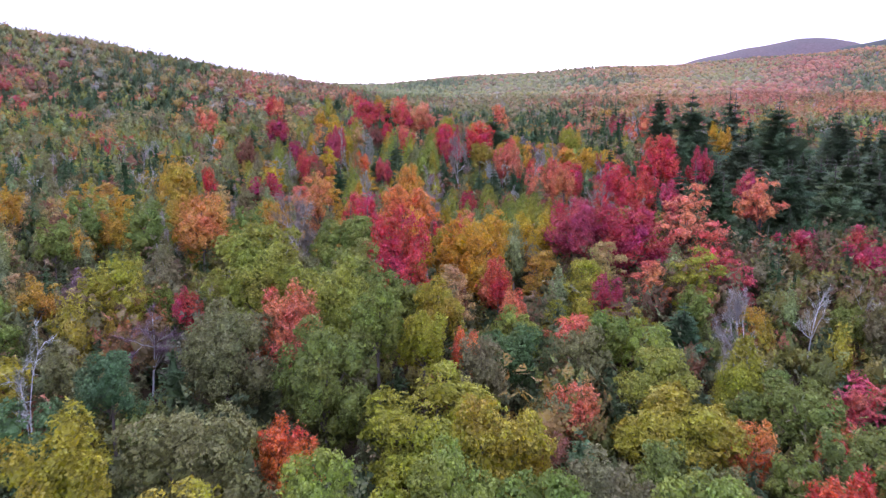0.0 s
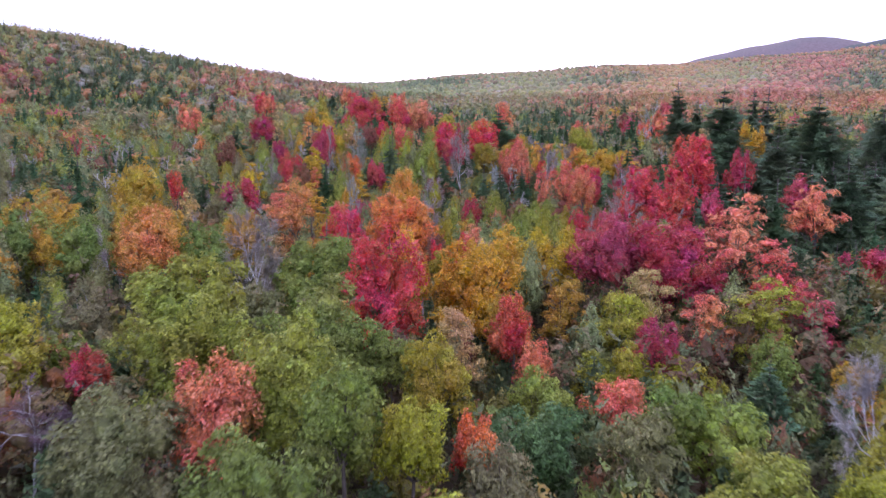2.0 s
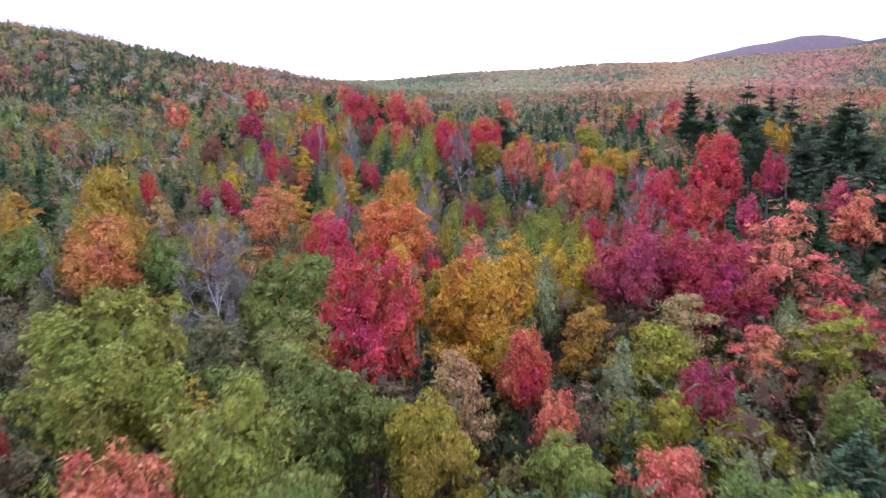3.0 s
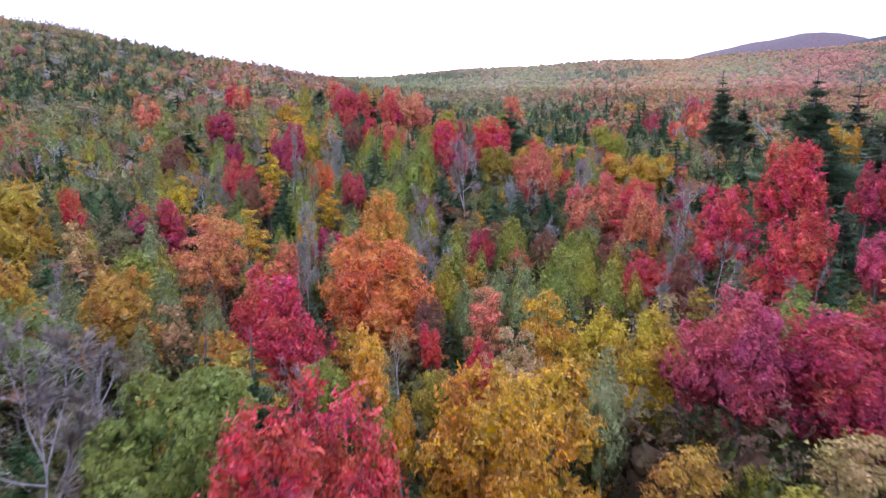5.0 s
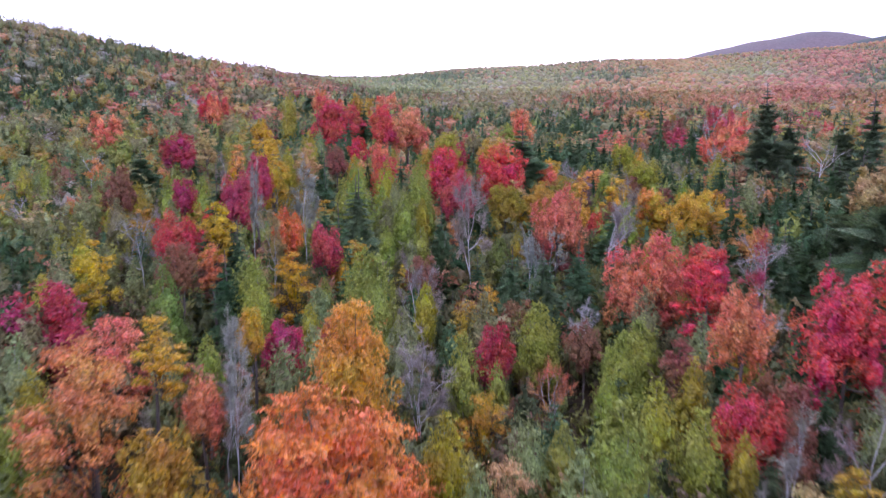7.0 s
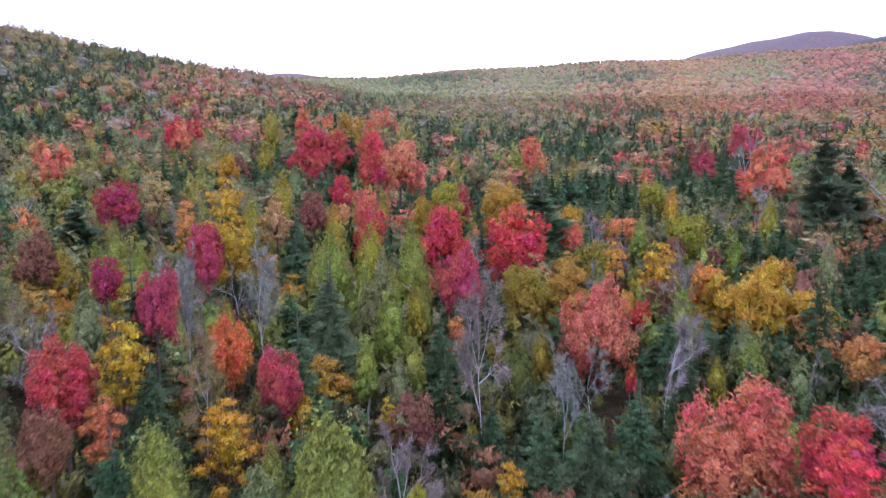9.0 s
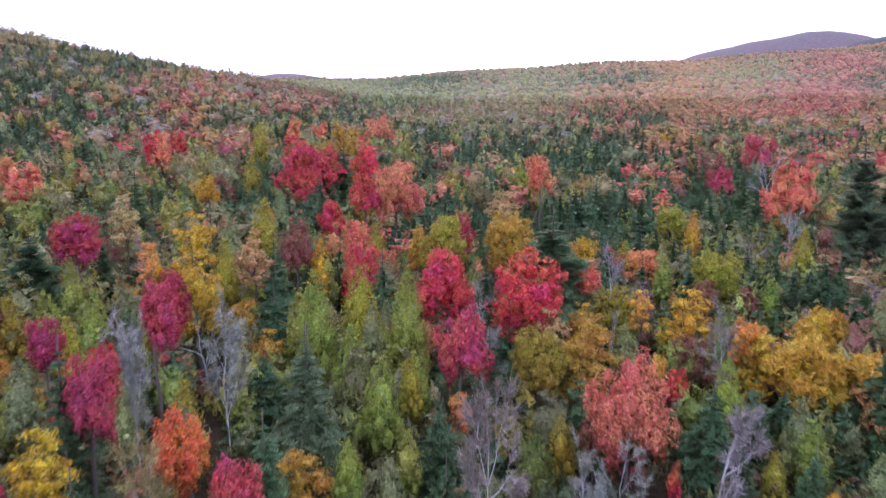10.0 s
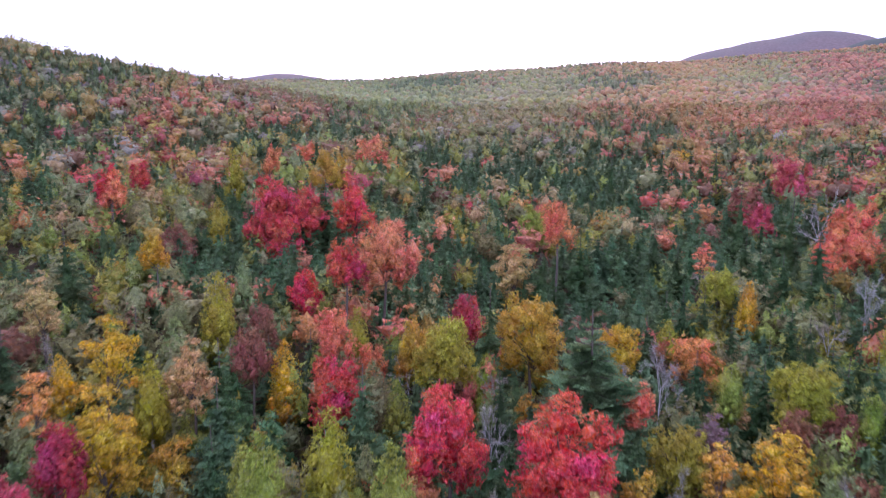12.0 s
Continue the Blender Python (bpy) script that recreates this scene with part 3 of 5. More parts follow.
plant("bare_tree", 27.0, 69.7, "grey", 12.0, 2.69)
plant("oak_tree", -10.0, 69.7, "light_green", 14.1, 3.15)
plant("maple_tree", 2.0, 70.5, "flame", 7.4, 1.59)
plant("bare_tree", -27.3, 72.7, "plum", 8.6, 4.09)
plant("oak_tree", 5.8, 73.0, "deep_green", 7.4, 3.62)
plant("oak_tree", -0.4, 76.5, "yellow_green", 10.9, 2.47)
plant("maple_tree", -24.8, 77.4, "crimson", 9.0, 1.61)
plant("oak_tree", -18.3, 78.9, "light_green", 16.1, 4.49)
plant("oak_tree", 7.6, 80.1, "light_green", 7.4, 2.56)
plant("beech_tree", 13.2, 80.5, "salmon", 6.7, 2.88)
plant("oak_tree", -3.5, 80.6, "green", 10.0, 2.05)
plant("bare_tree", 37.9, 80.8, "grey", 10.0, 3.45)
plant("pine_tree", 24.7, 81.0, "soft_green", 8.6, 3.18)
plant("oak_tree", -8.9, 81.5, "green", 13.3, 4.31)
plant("broad_maple_tree", -35.2, 84.3, "yellow_green", 11.4, 3.47)
plant("beech_tree", 1.5, 86.2, "tan", 10.2, 2.31)
plant("maple_tree", -39.9, 86.5, "plum", 9.5, 2.16)
plant("oak_tree", 19.9, 87.0, "yellow_green", 6.4, 3.36)
plant("maple_tree", 7.5, 87.7, "salmon", 7.2, 1.70)
plant("oak_tree", -41.7, 87.9, "yellow_green", 4.7, 2.54)
plant("oak_tree", 16.3, 88.5, "yellow_green", 7.2, 1.94)
plant("oak_tree", 13.6, 88.8, "yellow_green", 5.6, 2.62)
plant("maple_tree", 18.5, 90.6, "crimson", 8.6, 2.53)
plant("maple_tree", 6.2, 92.5, "red", 9.8, 2.18)
plant("maple_tree", -5.8, 96.1, "red", 14.1, 4.36)
plant("oak_tree", -17.8, 96.6, "olive", 10.0, 2.98)
plant("beech_tree", 32.1, 100.4, "yellow_green", 10.2, 3.97)
plant("beech_tree", 26.4, 100.6, "salmon", 8.4, 2.75)
plant("birch_tree", -35.6, 100.9, "olive", 9.9, 3.21)
plant("beech_tree", 18.0, 100.9, "yellow_green", 8.3, 4.01)
plant("spruce_tree", 43.5, 102.3, "dark_green", 8.7, 2.62)
plant("bare_tree", -19.4, 102.7, "purple_grey", 16.1, 3.30)
plant("oak_tree", -12.6, 102.9, "green", 14.4, 4.58)
plant("beech_tree", 38.4, 104.5, "magenta", 8.5, 3.03)
plant("beech_tree", 21.7, 104.7, "tan", 10.3, 3.17)
plant("birch_tree", 30.8, 106.2, "pale_green", 10.0, 1.68)
plant("broad_maple_tree", 4.0, 106.3, "yellow", 13.0, 5.12)
plant("beech_tree", 13.2, 106.4, "ochre", 8.7, 3.00)
plant("spruce_tree", -12.7, 106.8, "dark_green", 14.5, 4.34)
plant("spruce_tree", -22.7, 107.9, "dark_green", 9.0, 3.10)
plant("spruce_tree", -9.8, 108.0, "dark_green", 14.1, 4.22)
plant("birch_tree", -2.1, 109.2, "yellow", 10.8, 0.99)
plant("beech_tree", 36.9, 109.6, "red", 11.5, 3.39)
plant("oak_tree", -6.8, 109.9, "light_green", 12.7, 1.42)
plant("maple_tree", -4.3, 110.4, "amber", 14.4, 1.26)
plant("maple_tree", 2.3, 110.5, "red", 13.0, 1.19)
plant("oak_tree", 18.7, 111.3, "yellow_green", 5.9, 1.88)
plant("oak_tree", -0.6, 111.5, "yellow_green", 11.4, 1.30)
plant("birch_tree", -3.2, 114.8, "yellow_green", 9.0, 1.49)
plant("broad_maple_tree", 27.5, 114.9, "crimson", 14.7, 5.44)
plant("broad_maple_tree", 20.1, 117.8, "magenta", 14.5, 4.38)
plant("broad_maple_tree", -35.4, 118.2, "orange", 14.9, 4.07)
plant("bare_tree", -40.9, 119.1, "purple_grey", 12.0, 2.69)
plant("maple_tree", 2.4, 119.7, "red", 9.0, 2.05)
plant("bare_tree", -23.6, 119.9, "purple_grey", 10.0, 2.37)
plant("broad_maple_tree", 14.0, 124.1, "yellow", 11.9, 4.47)
plant("bare_tree", -17.7, 124.3, "purple_grey", 9.0, 2.02)
plant("beech_tree", 29.9, 125.0, "yellow", 5.5, 1.69)
plant("maple_tree", -12.0, 126.0, "red", 14.1, 3.86)
plant("beech_tree", 38.4, 126.6, "salmon", 14.9, 5.54)
plant("maple_tree", -0.5, 127.3, "red", 10.4, 0.99)
plant("broad_maple_tree", 55.9, 127.8, "crimson", 7.3, 4.37)
plant("beech_tree", -32.0, 128.0, "orange", 10.8, 2.50)
plant("birch_tree", -18.7, 129.9, "olive", 12.0, 1.73)
plant("beech_tree", 19.8, 130.9, "olive", 8.0, 1.35)
plant("bare_tree", -3.3, 131.5, "tan", 9.0, 3.14)
plant("beech_tree", 9.2, 133.6, "yellow", 11.6, 3.26)
plant("beech_tree", -8.0, 134.3, "ochre", 8.0, 1.48)
plant("spruce_tree", 42.9, 135.3, "dark_green", 17.8, 5.34)
plant("beech_tree", 4.0, 135.4, "salmon", 11.3, 1.95)
plant("maple_tree", 38.3, 135.5, "magenta", 14.8, 1.72)
plant("spruce_tree", -13.8, 135.8, "dark_green", 11.0, 3.26)
plant("spruce_tree", 47.6, 136.0, "dark_green", 15.5, 4.65)
plant("bare_tree", 32.4, 136.2, "purple_grey", 12.0, 2.69)
plant("birch_tree", 18.7, 136.6, "yellow_green", 9.0, 1.26)
plant("birch_tree", -20.6, 137.9, "olive", 9.0, 1.80)
plant("birch_tree", -33.4, 138.1, "pale_green", 10.0, 2.32)
plant("spruce_tree", 27.5, 139.0, "dark_green", 12.0, 3.55)
plant("birch_tree", -59.4, 139.3, "light_green", 12.0, 3.50)
plant("maple_tree", -0.9, 139.4, "rust", 9.0, 2.02)
plant("broad_maple_tree", -6.2, 142.9, "flame", 15.5, 6.03)
plant("maple_tree", 34.9, 144.5, "red", 15.4, 3.85)
plant("spruce_tree", 38.4, 145.3, "dark_green", 15.7, 4.72)
plant("beech_tree", 26.6, 146.5, "ochre", 8.0, 1.74)
plant("beech_tree", 58.1, 146.8, "salmon", 15.7, 4.29)
plant("beech_tree", -22.7, 148.7, "orange", 16.3, 3.93)
plant("bare_tree", 29.2, 149.2, "purple_grey", 13.0, 2.91)
plant("birch_tree", 12.5, 149.4, "light_green", 12.4, 3.58)
plant("birch_tree", 20.8, 149.6, "yellow_green", 9.6, 1.19)
plant("pine_tree", 72.6, 150.0, "pine_green", 17.0, 6.00)
plant("birch_tree", -32.9, 151.0, "light_green", 10.6, 5.42)
plant("birch_tree", 8.3, 151.9, "light_green", 9.9, 1.77)
plant("birch_tree", 6.4, 152.1, "pale_green", 9.9, 2.45)
plant("maple_tree", -17.0, 153.5, "salmon", 12.2, 1.58)
plant("bare_tree", -15.0, 154.8, "grey", 16.4, 1.60)
plant("maple_tree", 58.1, 154.9, "magenta", 15.3, 2.79)
plant("maple_tree", -6.2, 155.7, "amber", 17.0, 3.47)
plant("maple_tree", 23.8, 156.8, "red", 9.5, 2.88)
plant("maple_tree", 26.5, 156.9, "rust", 6.3, 2.67)
plant("beech_tree", -22.4, 160.2, "yellow", 14.6, 2.25)
plant("maple_tree", 27.6, 160.4, "rust", 8.7, 3.01)
plant("bare_tree", -17.2, 160.6, "grey", 11.0, 2.46)
plant("maple_tree", 23.7, 160.6, "salmon", 16.5, 2.38)
plant("beech_tree", 3.5, 161.2, "ochre", 8.0, 2.35)
plant("spruce_tree", 31.6, 161.5, "dark_green", 7.8, 2.34)
plant("bare_tree", -1.6, 162.8, "purple_grey", 13.2, 2.35)
plant("birch_tree", 14.2, 162.8, "light_green", 9.2, 1.58)
plant("maple_tree", 51.8, 162.9, "crimson", 19.2, 2.47)
plant("beech_tree", -45.1, 164.4, "tan", 11.2, 3.11)
plant("beech_tree", -68.8, 164.4, "ochre", 11.0, 5.08)
plant("bare_tree", 9.8, 165.1, "salmon", 9.0, 2.71)
plant("birch_tree", -19.8, 165.4, "light_green", 12.0, 1.68)
plant("maple_tree", 35.3, 165.9, "red", 15.8, 4.07)
plant("birch_tree", 5.2, 166.2, "light_green", 9.2, 1.22)
plant("beech_tree", 21.7, 168.7, "rust", 9.8, 2.00)
plant("broad_maple_tree", -16.9, 169.7, "yellow", 13.1, 1.26)
plant("beech_tree", -30.0, 170.3, "salmon", 11.0, 3.99)
plant("spruce_tree", -67.1, 170.3, "dark_green", 18.0, 5.39)
plant("maple_tree", 46.1, 170.7, "red", 21.6, 5.06)
plant("birch_tree", 17.1, 171.5, "light_green", 9.6, 2.93)
plant("broad_maple_tree", -40.8, 171.7, "olive", 11.4, 4.34)
plant("broad_maple_tree", -58.2, 172.5, "ochre", 15.1, 6.27)
plant("spruce_tree", 34.5, 172.6, "dark_green", 10.0, 3.03)
plant("maple_tree", 5.3, 173.6, "crimson", 9.5, 2.19)
plant("broad_maple_tree", -38.5, 175.0, "crimson", 13.4, 4.30)
plant("maple_tree", -15.5, 175.8, "crimson", 9.0, 2.70)
plant("maple_tree", 14.5, 176.6, "rust", 8.7, 1.90)
plant("maple_tree", -10.7, 176.8, "crimson", 9.0, 2.39)
plant("birch_tree", 20.3, 177.5, "light_green", 9.0, 2.95)
plant("maple_tree", -52.0, 178.1, "red", 13.7, 1.76)
plant("birch_tree", 10.2, 178.6, "light_green", 10.7, 3.23)
plant("birch_tree", -19.8, 180.4, "yellow_green", 10.0, 1.42)
plant("birch_tree", -13.6, 181.2, "yellow_green", 10.0, 1.48)
plant("beech_tree", 27.6, 181.6, "red", 14.7, 2.79)
plant("birch_tree", -1.7, 181.6, "yellow_green", 12.0, 1.68)
plant("birch_tree", -29.2, 181.9, "green", 14.1, 2.67)
plant("spruce_tree", -36.5, 183.6, "dark_green", 9.0, 3.96)
plant("bare_tree", 16.6, 184.1, "grey", 9.0, 2.85)
plant("birch_tree", -20.5, 185.0, "light_green", 14.1, 3.16)
plant("spruce_tree", -23.1, 185.3, "dark_green", 14.0, 4.20)
plant("maple_tree", -29.3, 186.1, "rust", 14.6, 2.29)
plant("birch_tree", -7.5, 186.5, "light_green", 13.7, 4.21)
plant("beech_tree", -39.0, 187.3, "yellow", 14.8, 2.54)
plant("bare_tree", 36.9, 187.4, "magenta", 15.6, 4.10)
plant("birch_tree", -8.3, 187.6, "light_green", 14.1, 3.77)
plant("maple_tree", 29.7, 187.6, "red", 13.6, 2.84)
plant("bare_tree", -2.4, 187.8, "purple_grey", 13.1, 3.08)
plant("birch_tree", -13.7, 189.0, "pale_green", 9.0, 2.81)
plant("birch_tree", -22.1, 189.9, "green", 12.2, 3.65)
plant("beech_tree", 5.8, 189.9, "yellow", 8.5, 1.24)
plant("pine_tree", 61.4, 190.7, "pine_green", 15.0, 6.00)
plant("beech_tree", -27.0, 192.2, "orange", 13.3, 1.77)
plant("birch_tree", -13.8, 192.9, "light_green", 9.0, 1.39)
plant("maple_tree", 24.3, 193.0, "salmon", 13.2, 4.78)
plant("spruce_tree", 17.1, 194.7, "blue_green", 12.1, 3.62)
plant("spruce_tree", 8.7, 195.3, "blue_green", 11.2, 3.36)
plant("beech_tree", -18.3, 196.3, "yellow", 10.8, 2.71)
plant("bare_tree", 39.6, 197.0, "purple_grey", 13.0, 3.70)
plant("spruce_tree", 12.9, 197.5, "blue_green", 10.2, 3.06)
plant("maple_tree", -32.9, 198.1, "red", 15.6, 3.14)
plant("spruce_tree", 17.2, 198.4, "blue_green", 11.1, 3.33)
plant("spruce_tree", -25.9, 198.9, "dark_green", 14.1, 4.24)
plant("pine_tree", 59.9, 199.2, "pine_green", 31.0, 11.18)
plant("spruce_tree", 4.7, 200.0, "dark_green", 9.0, 2.70)
plant("beech_tree", -28.8, 200.6, "yellow", 16.5, 2.56)
plant("bare_tree", 11.5, 201.2, "grey", 11.6, 1.16)
plant("bare_tree", -21.7, 202.1, "tan", 14.7, 2.62)
plant("spruce_tree", -27.2, 202.3, "dark_green", 13.6, 4.09)
plant("maple_tree", -15.1, 202.5, "magenta", 12.7, 2.34)
plant("bare_tree", 4.0, 202.8, "grey", 18.5, 2.62)
plant("spruce_tree", 12.1, 203.8, "blue_green", 8.8, 2.64)
plant("birch_tree", 3.1, 204.3, "yellow_green", 4.0, 1.35)
plant("beech_tree", -13.4, 204.4, "yellow", 7.9, 1.82)
plant("maple_tree", -30.2, 204.5, "rust", 8.0, 2.95)
plant("beech_tree", 30.8, 205.1, "yellow", 8.5, 1.23)
plant("spruce_tree", -13.6, 206.8, "blue_green", 14.3, 4.30)
plant("bare_tree", 23.0, 208.6, "grey", 13.8, 3.16)
plant("maple_tree", -21.1, 208.8, "flame", 13.6, 2.54)
plant("birch_tree", -7.3, 208.9, "light_green", 11.0, 1.59)
plant("maple_tree", 19.4, 208.9, "red", 8.5, 0.64)
plant("birch_tree", -4.1, 209.7, "pale_green", 9.0, 1.84)
plant("beech_tree", -34.2, 210.0, "yellow", 9.0, 2.91)
plant("maple_tree", -28.8, 210.1, "magenta", 19.0, 2.54)
plant("spruce_tree", -31.1, 210.2, "dark_green", 19.7, 5.36)
plant("bare_tree", 12.3, 210.9, "grey", 10.0, 2.24)
plant("bare_tree", 15.8, 211.0, "grey", 10.0, 2.24)
plant("pine_tree", 86.6, 211.0, "pine_green", 28.5, 10.56)
plant("bare_tree", -39.4, 211.4, "purple_grey", 15.1, 2.28)
plant("spruce_tree", 25.9, 211.4, "dark_green", 8.9, 2.68)
plant("birch_tree", -2.6, 212.4, "light_green", 10.0, 1.62)
plant("beech_tree", -12.4, 212.5, "ochre", 8.0, 2.90)
plant("maple_tree", 72.8, 212.9, "yellow", 22.0, 3.68)
plant("birch_tree", 29.7, 213.4, "yellow_green", 7.8, 1.49)
plant("maple_tree", 61.9, 215.0, "tan", 20.7, 3.54)
plant("maple_tree", 17.1, 215.6, "salmon", 14.7, 3.77)
plant("bare_tree", -43.9, 215.8, "purple_grey", 12.5, 3.24)
plant("birch_tree", 8.9, 216.3, "green", 7.3, 2.44)
plant("broad_maple_tree", 47.0, 216.6, "orange", 9.9, 2.45)
plant("bare_tree", -27.5, 216.7, "grey", 19.0, 2.06)
plant("pine_tree", 105.7, 217.8, "pine_green", 24.6, 9.09)
plant("spruce_tree", 25.5, 218.6, "blue_green", 11.6, 4.42)
plant("spruce_tree", -12.5, 219.1, "deep_green", 16.5, 4.95)
plant("birch_tree", 11.8, 219.1, "yellow_green", 8.0, 1.74)
plant("spruce_tree", -62.7, 219.3, "dark_green", 10.0, 4.59)
plant("maple_tree", 14.9, 220.0, "rust", 7.0, 1.49)
plant("birch_tree", -5.8, 221.1, "light_green", 13.7, 2.55)
plant("pine_tree", 78.1, 222.0, "pine_green", 28.6, 6.00)
plant("beech_tree", 2.1, 222.3, "orange", 8.5, 1.34)
plant("bare_tree", -21.0, 223.7, "grey", 19.0, 2.96)
plant("spruce_tree", -13.3, 224.1, "dark_green", 15.1, 4.54)
plant("birch_tree", -2.6, 224.3, "yellow_green", 11.9, 1.55)
plant("birch_tree", -42.1, 224.6, "pale_green", 13.2, 2.19)
plant("maple_tree", -37.9, 225.4, "red", 8.0, 2.28)
plant("maple_tree", 2.3, 226.2, "magenta", 15.6, 2.90)
plant("birch_tree", -2.1, 226.6, "light_green", 11.4, 1.93)
plant("broad_maple_tree", 10.2, 226.6, "yellow_green", 13.8, 3.26)
plant("birch_tree", -52.1, 227.1, "olive", 13.3, 2.42)
plant("maple_tree", 24.6, 227.7, "red", 9.0, 1.50)
plant("maple_tree", -29.2, 229.1, "magenta", 18.5, 2.18)
plant("maple_tree", -41.4, 229.7, "crimson", 15.3, 2.21)
plant("beech_tree", 14.9, 229.9, "ochre", 11.0, 3.60)
plant("spruce_tree", -94.9, 230.2, "dark_green", 11.9, 4.14)
plant("spruce_tree", 5.8, 230.8, "dark_green", 12.0, 3.77)
plant("maple_tree", 23.8, 231.1, "amber", 9.5, 1.26)
plant("beech_tree", 10.8, 231.9, "yellow", 11.0, 2.43)
plant("bare_tree", 31.1, 233.2, "purple_grey", 14.8, 3.51)
plant("beech_tree", 17.0, 233.3, "ochre", 13.0, 3.52)
plant("spruce_tree", -19.7, 234.0, "blue_green", 9.0, 4.93)
plant("bare_tree", 5.6, 234.6, "grey", 13.0, 3.00)
plant("broad_maple_tree", 40.1, 234.8, "yellow", 12.0, 6.04)
plant("broad_maple_tree", 47.2, 234.9, "yellow", 9.8, 5.49)
plant("spruce_tree", 63.0, 235.8, "dark_green", 12.0, 6.00)
plant("birch_tree", -42.5, 236.1, "yellow_green", 13.5, 1.89)
plant("broad_maple_tree", 35.9, 236.5, "amber", 12.3, 2.55)
plant("beech_tree", 12.8, 236.6, "tan", 13.1, 2.44)
plant("birch_tree", -3.6, 236.8, "light_green", 17.4, 3.03)
plant("bare_tree", -36.3, 236.8, "grey", 13.0, 2.91)
plant("birch_tree", -7.6, 237.5, "pale_green", 13.5, 1.89)
plant("maple_tree", -39.4, 237.6, "red", 9.0, 2.19)
plant("birch_tree", -14.5, 240.4, "light_green", 17.0, 3.19)
plant("bare_tree", -28.2, 241.2, "olive", 11.0, 3.38)
plant("broad_maple_tree", 11.1, 241.4, "red", 18.7, 4.49)
plant("maple_tree", -32.7, 242.2, "crimson", 16.4, 2.59)
plant("beech_tree", -20.9, 242.2, "ochre", 9.0, 2.38)
plant("beech_tree", 17.6, 242.2, "ochre", 12.2, 2.23)
plant("birch_tree", -64.1, 242.8, "pale_green", 11.0, 3.21)
plant("spruce_tree", 72.8, 243.1, "dark_green", 13.0, 6.00)
plant("birch_tree", 68.1, 245.5, "olive", 9.0, 3.42)
plant("birch_tree", 56.5, 245.8, "pale_green", 13.5, 2.46)
plant("beech_tree", 25.4, 246.6, "amber", 13.1, 1.79)
plant("maple_tree", 0.9, 246.8, "red", 17.7, 3.97)
plant("birch_tree", -43.8, 246.9, "light_green", 13.5, 2.67)
plant("birch_tree", -50.0, 247.4, "light_green", 13.5, 3.32)
plant("broad_maple_tree", 49.1, 247.6, "yellow", 10.5, 2.81)
plant("birch_tree", -9.9, 247.8, "yellow_green", 15.5, 3.12)
plant("beech_tree", -31.1, 248.7, "yellow", 17.5, 3.83)
plant("maple_tree", -60.1, 249.3, "rust", 14.5, 3.53)
plant("spruce_tree", 15.1, 249.4, "dark_green", 11.0, 3.26)
plant("pine_tree", 94.1, 250.0, "pine_green", 19.1, 6.00)
plant("spruce_tree", -21.4, 250.7, "blue_green", 12.0, 3.55)
plant("beech_tree", -37.6, 251.0, "orange", 18.4, 1.80)
plant("birch_tree", -57.8, 251.5, "yellow_green", 11.0, 4.18)
plant("beech_tree", 33.4, 251.5, "yellow", 11.9, 4.37)
plant("broad_maple_tree", 23.9, 252.5, "yellow_green", 12.2, 3.31)
plant("spruce_tree", 7.0, 253.9, "dark_green", 10.0, 3.33)
plant("beech_tree", -31.5, 254.9, "yellow", 12.0, 2.53)
plant("beech_tree", -27.4, 255.4, "ochre", 8.0, 3.38)
plant("beech_tree", 28.2, 255.5, "plum", 12.1, 1.94)
plant("maple_tree", 37.2, 256.3, "rust", 11.9, 1.96)
plant("spruce_tree", -22.6, 256.5, "blue_green", 14.0, 4.19)
plant("pine_tree", 16.1, 258.0, "soft_green", 21.9, 8.12)
plant("spruce_tree", -8.1, 258.9, "deep_green", 14.9, 4.47)
plant("birch_tree", -30.4, 259.2, "yellow_green", 16.5, 2.33)
plant("maple_tree", 20.9, 259.9, "salmon", 14.1, 2.76)
plant("birch_tree", -52.5, 260.0, "light_green", 13.5, 2.65)
plant("beech_tree", -34.5, 260.1, "yellow", 19.9, 3.26)
plant("beech_tree", -26.8, 261.9, "tan", 16.4, 2.79)
plant("broad_maple_tree", 0.6, 263.2, "yellow_green", 19.3, 3.38)
plant("spruce_tree", -24.0, 263.7, "blue_green", 15.5, 4.11)
plant("broad_maple_tree", 40.7, 264.1, "yellow_green", 14.6, 3.94)
plant("spruce_tree", 29.0, 264.2, "dark_green", 9.0, 4.83)
plant("maple_tree", -11.6, 264.7, "red", 13.9, 3.29)
plant("broad_maple_tree", -53.6, 265.1, "crimson", 18.6, 3.68)
plant("maple_tree", 46.4, 265.2, "rust", 8.1, 2.91)
plant("birch_tree", 49.6, 265.3, "light_green", 9.7, 2.35)
plant("birch_tree", 5.5, 266.0, "pale_green", 10.0, 1.40)
plant("birch_tree", -42.7, 266.1, "yellow", 13.5, 1.92)
plant("spruce_tree", 7.4, 266.3, "dark_green", 12.0, 3.55)
plant("birch_tree", 34.0, 266.3, "light_green", 13.5, 1.94)
plant("beech_tree", -30.8, 266.8, "tan", 12.0, 2.49)
plant("beech_tree", 34.9, 268.2, "tan", 10.0, 2.31)
plant("maple_tree", -22.1, 269.3, "rust", 14.5, 2.42)
plant("birch_tree", -18.4, 270.8, "yellow", 13.4, 2.43)
plant("bare_tree", -45.4, 270.9, "purple_grey", 13.0, 2.91)
plant("pine_tree", -63.7, 271.0, "pine_green", 14.0, 6.00)
plant("bare_tree", 27.1, 272.0, "purple_grey", 13.0, 2.91)
plant("spruce_tree", -25.6, 274.5, "blue_green", 11.3, 3.39)
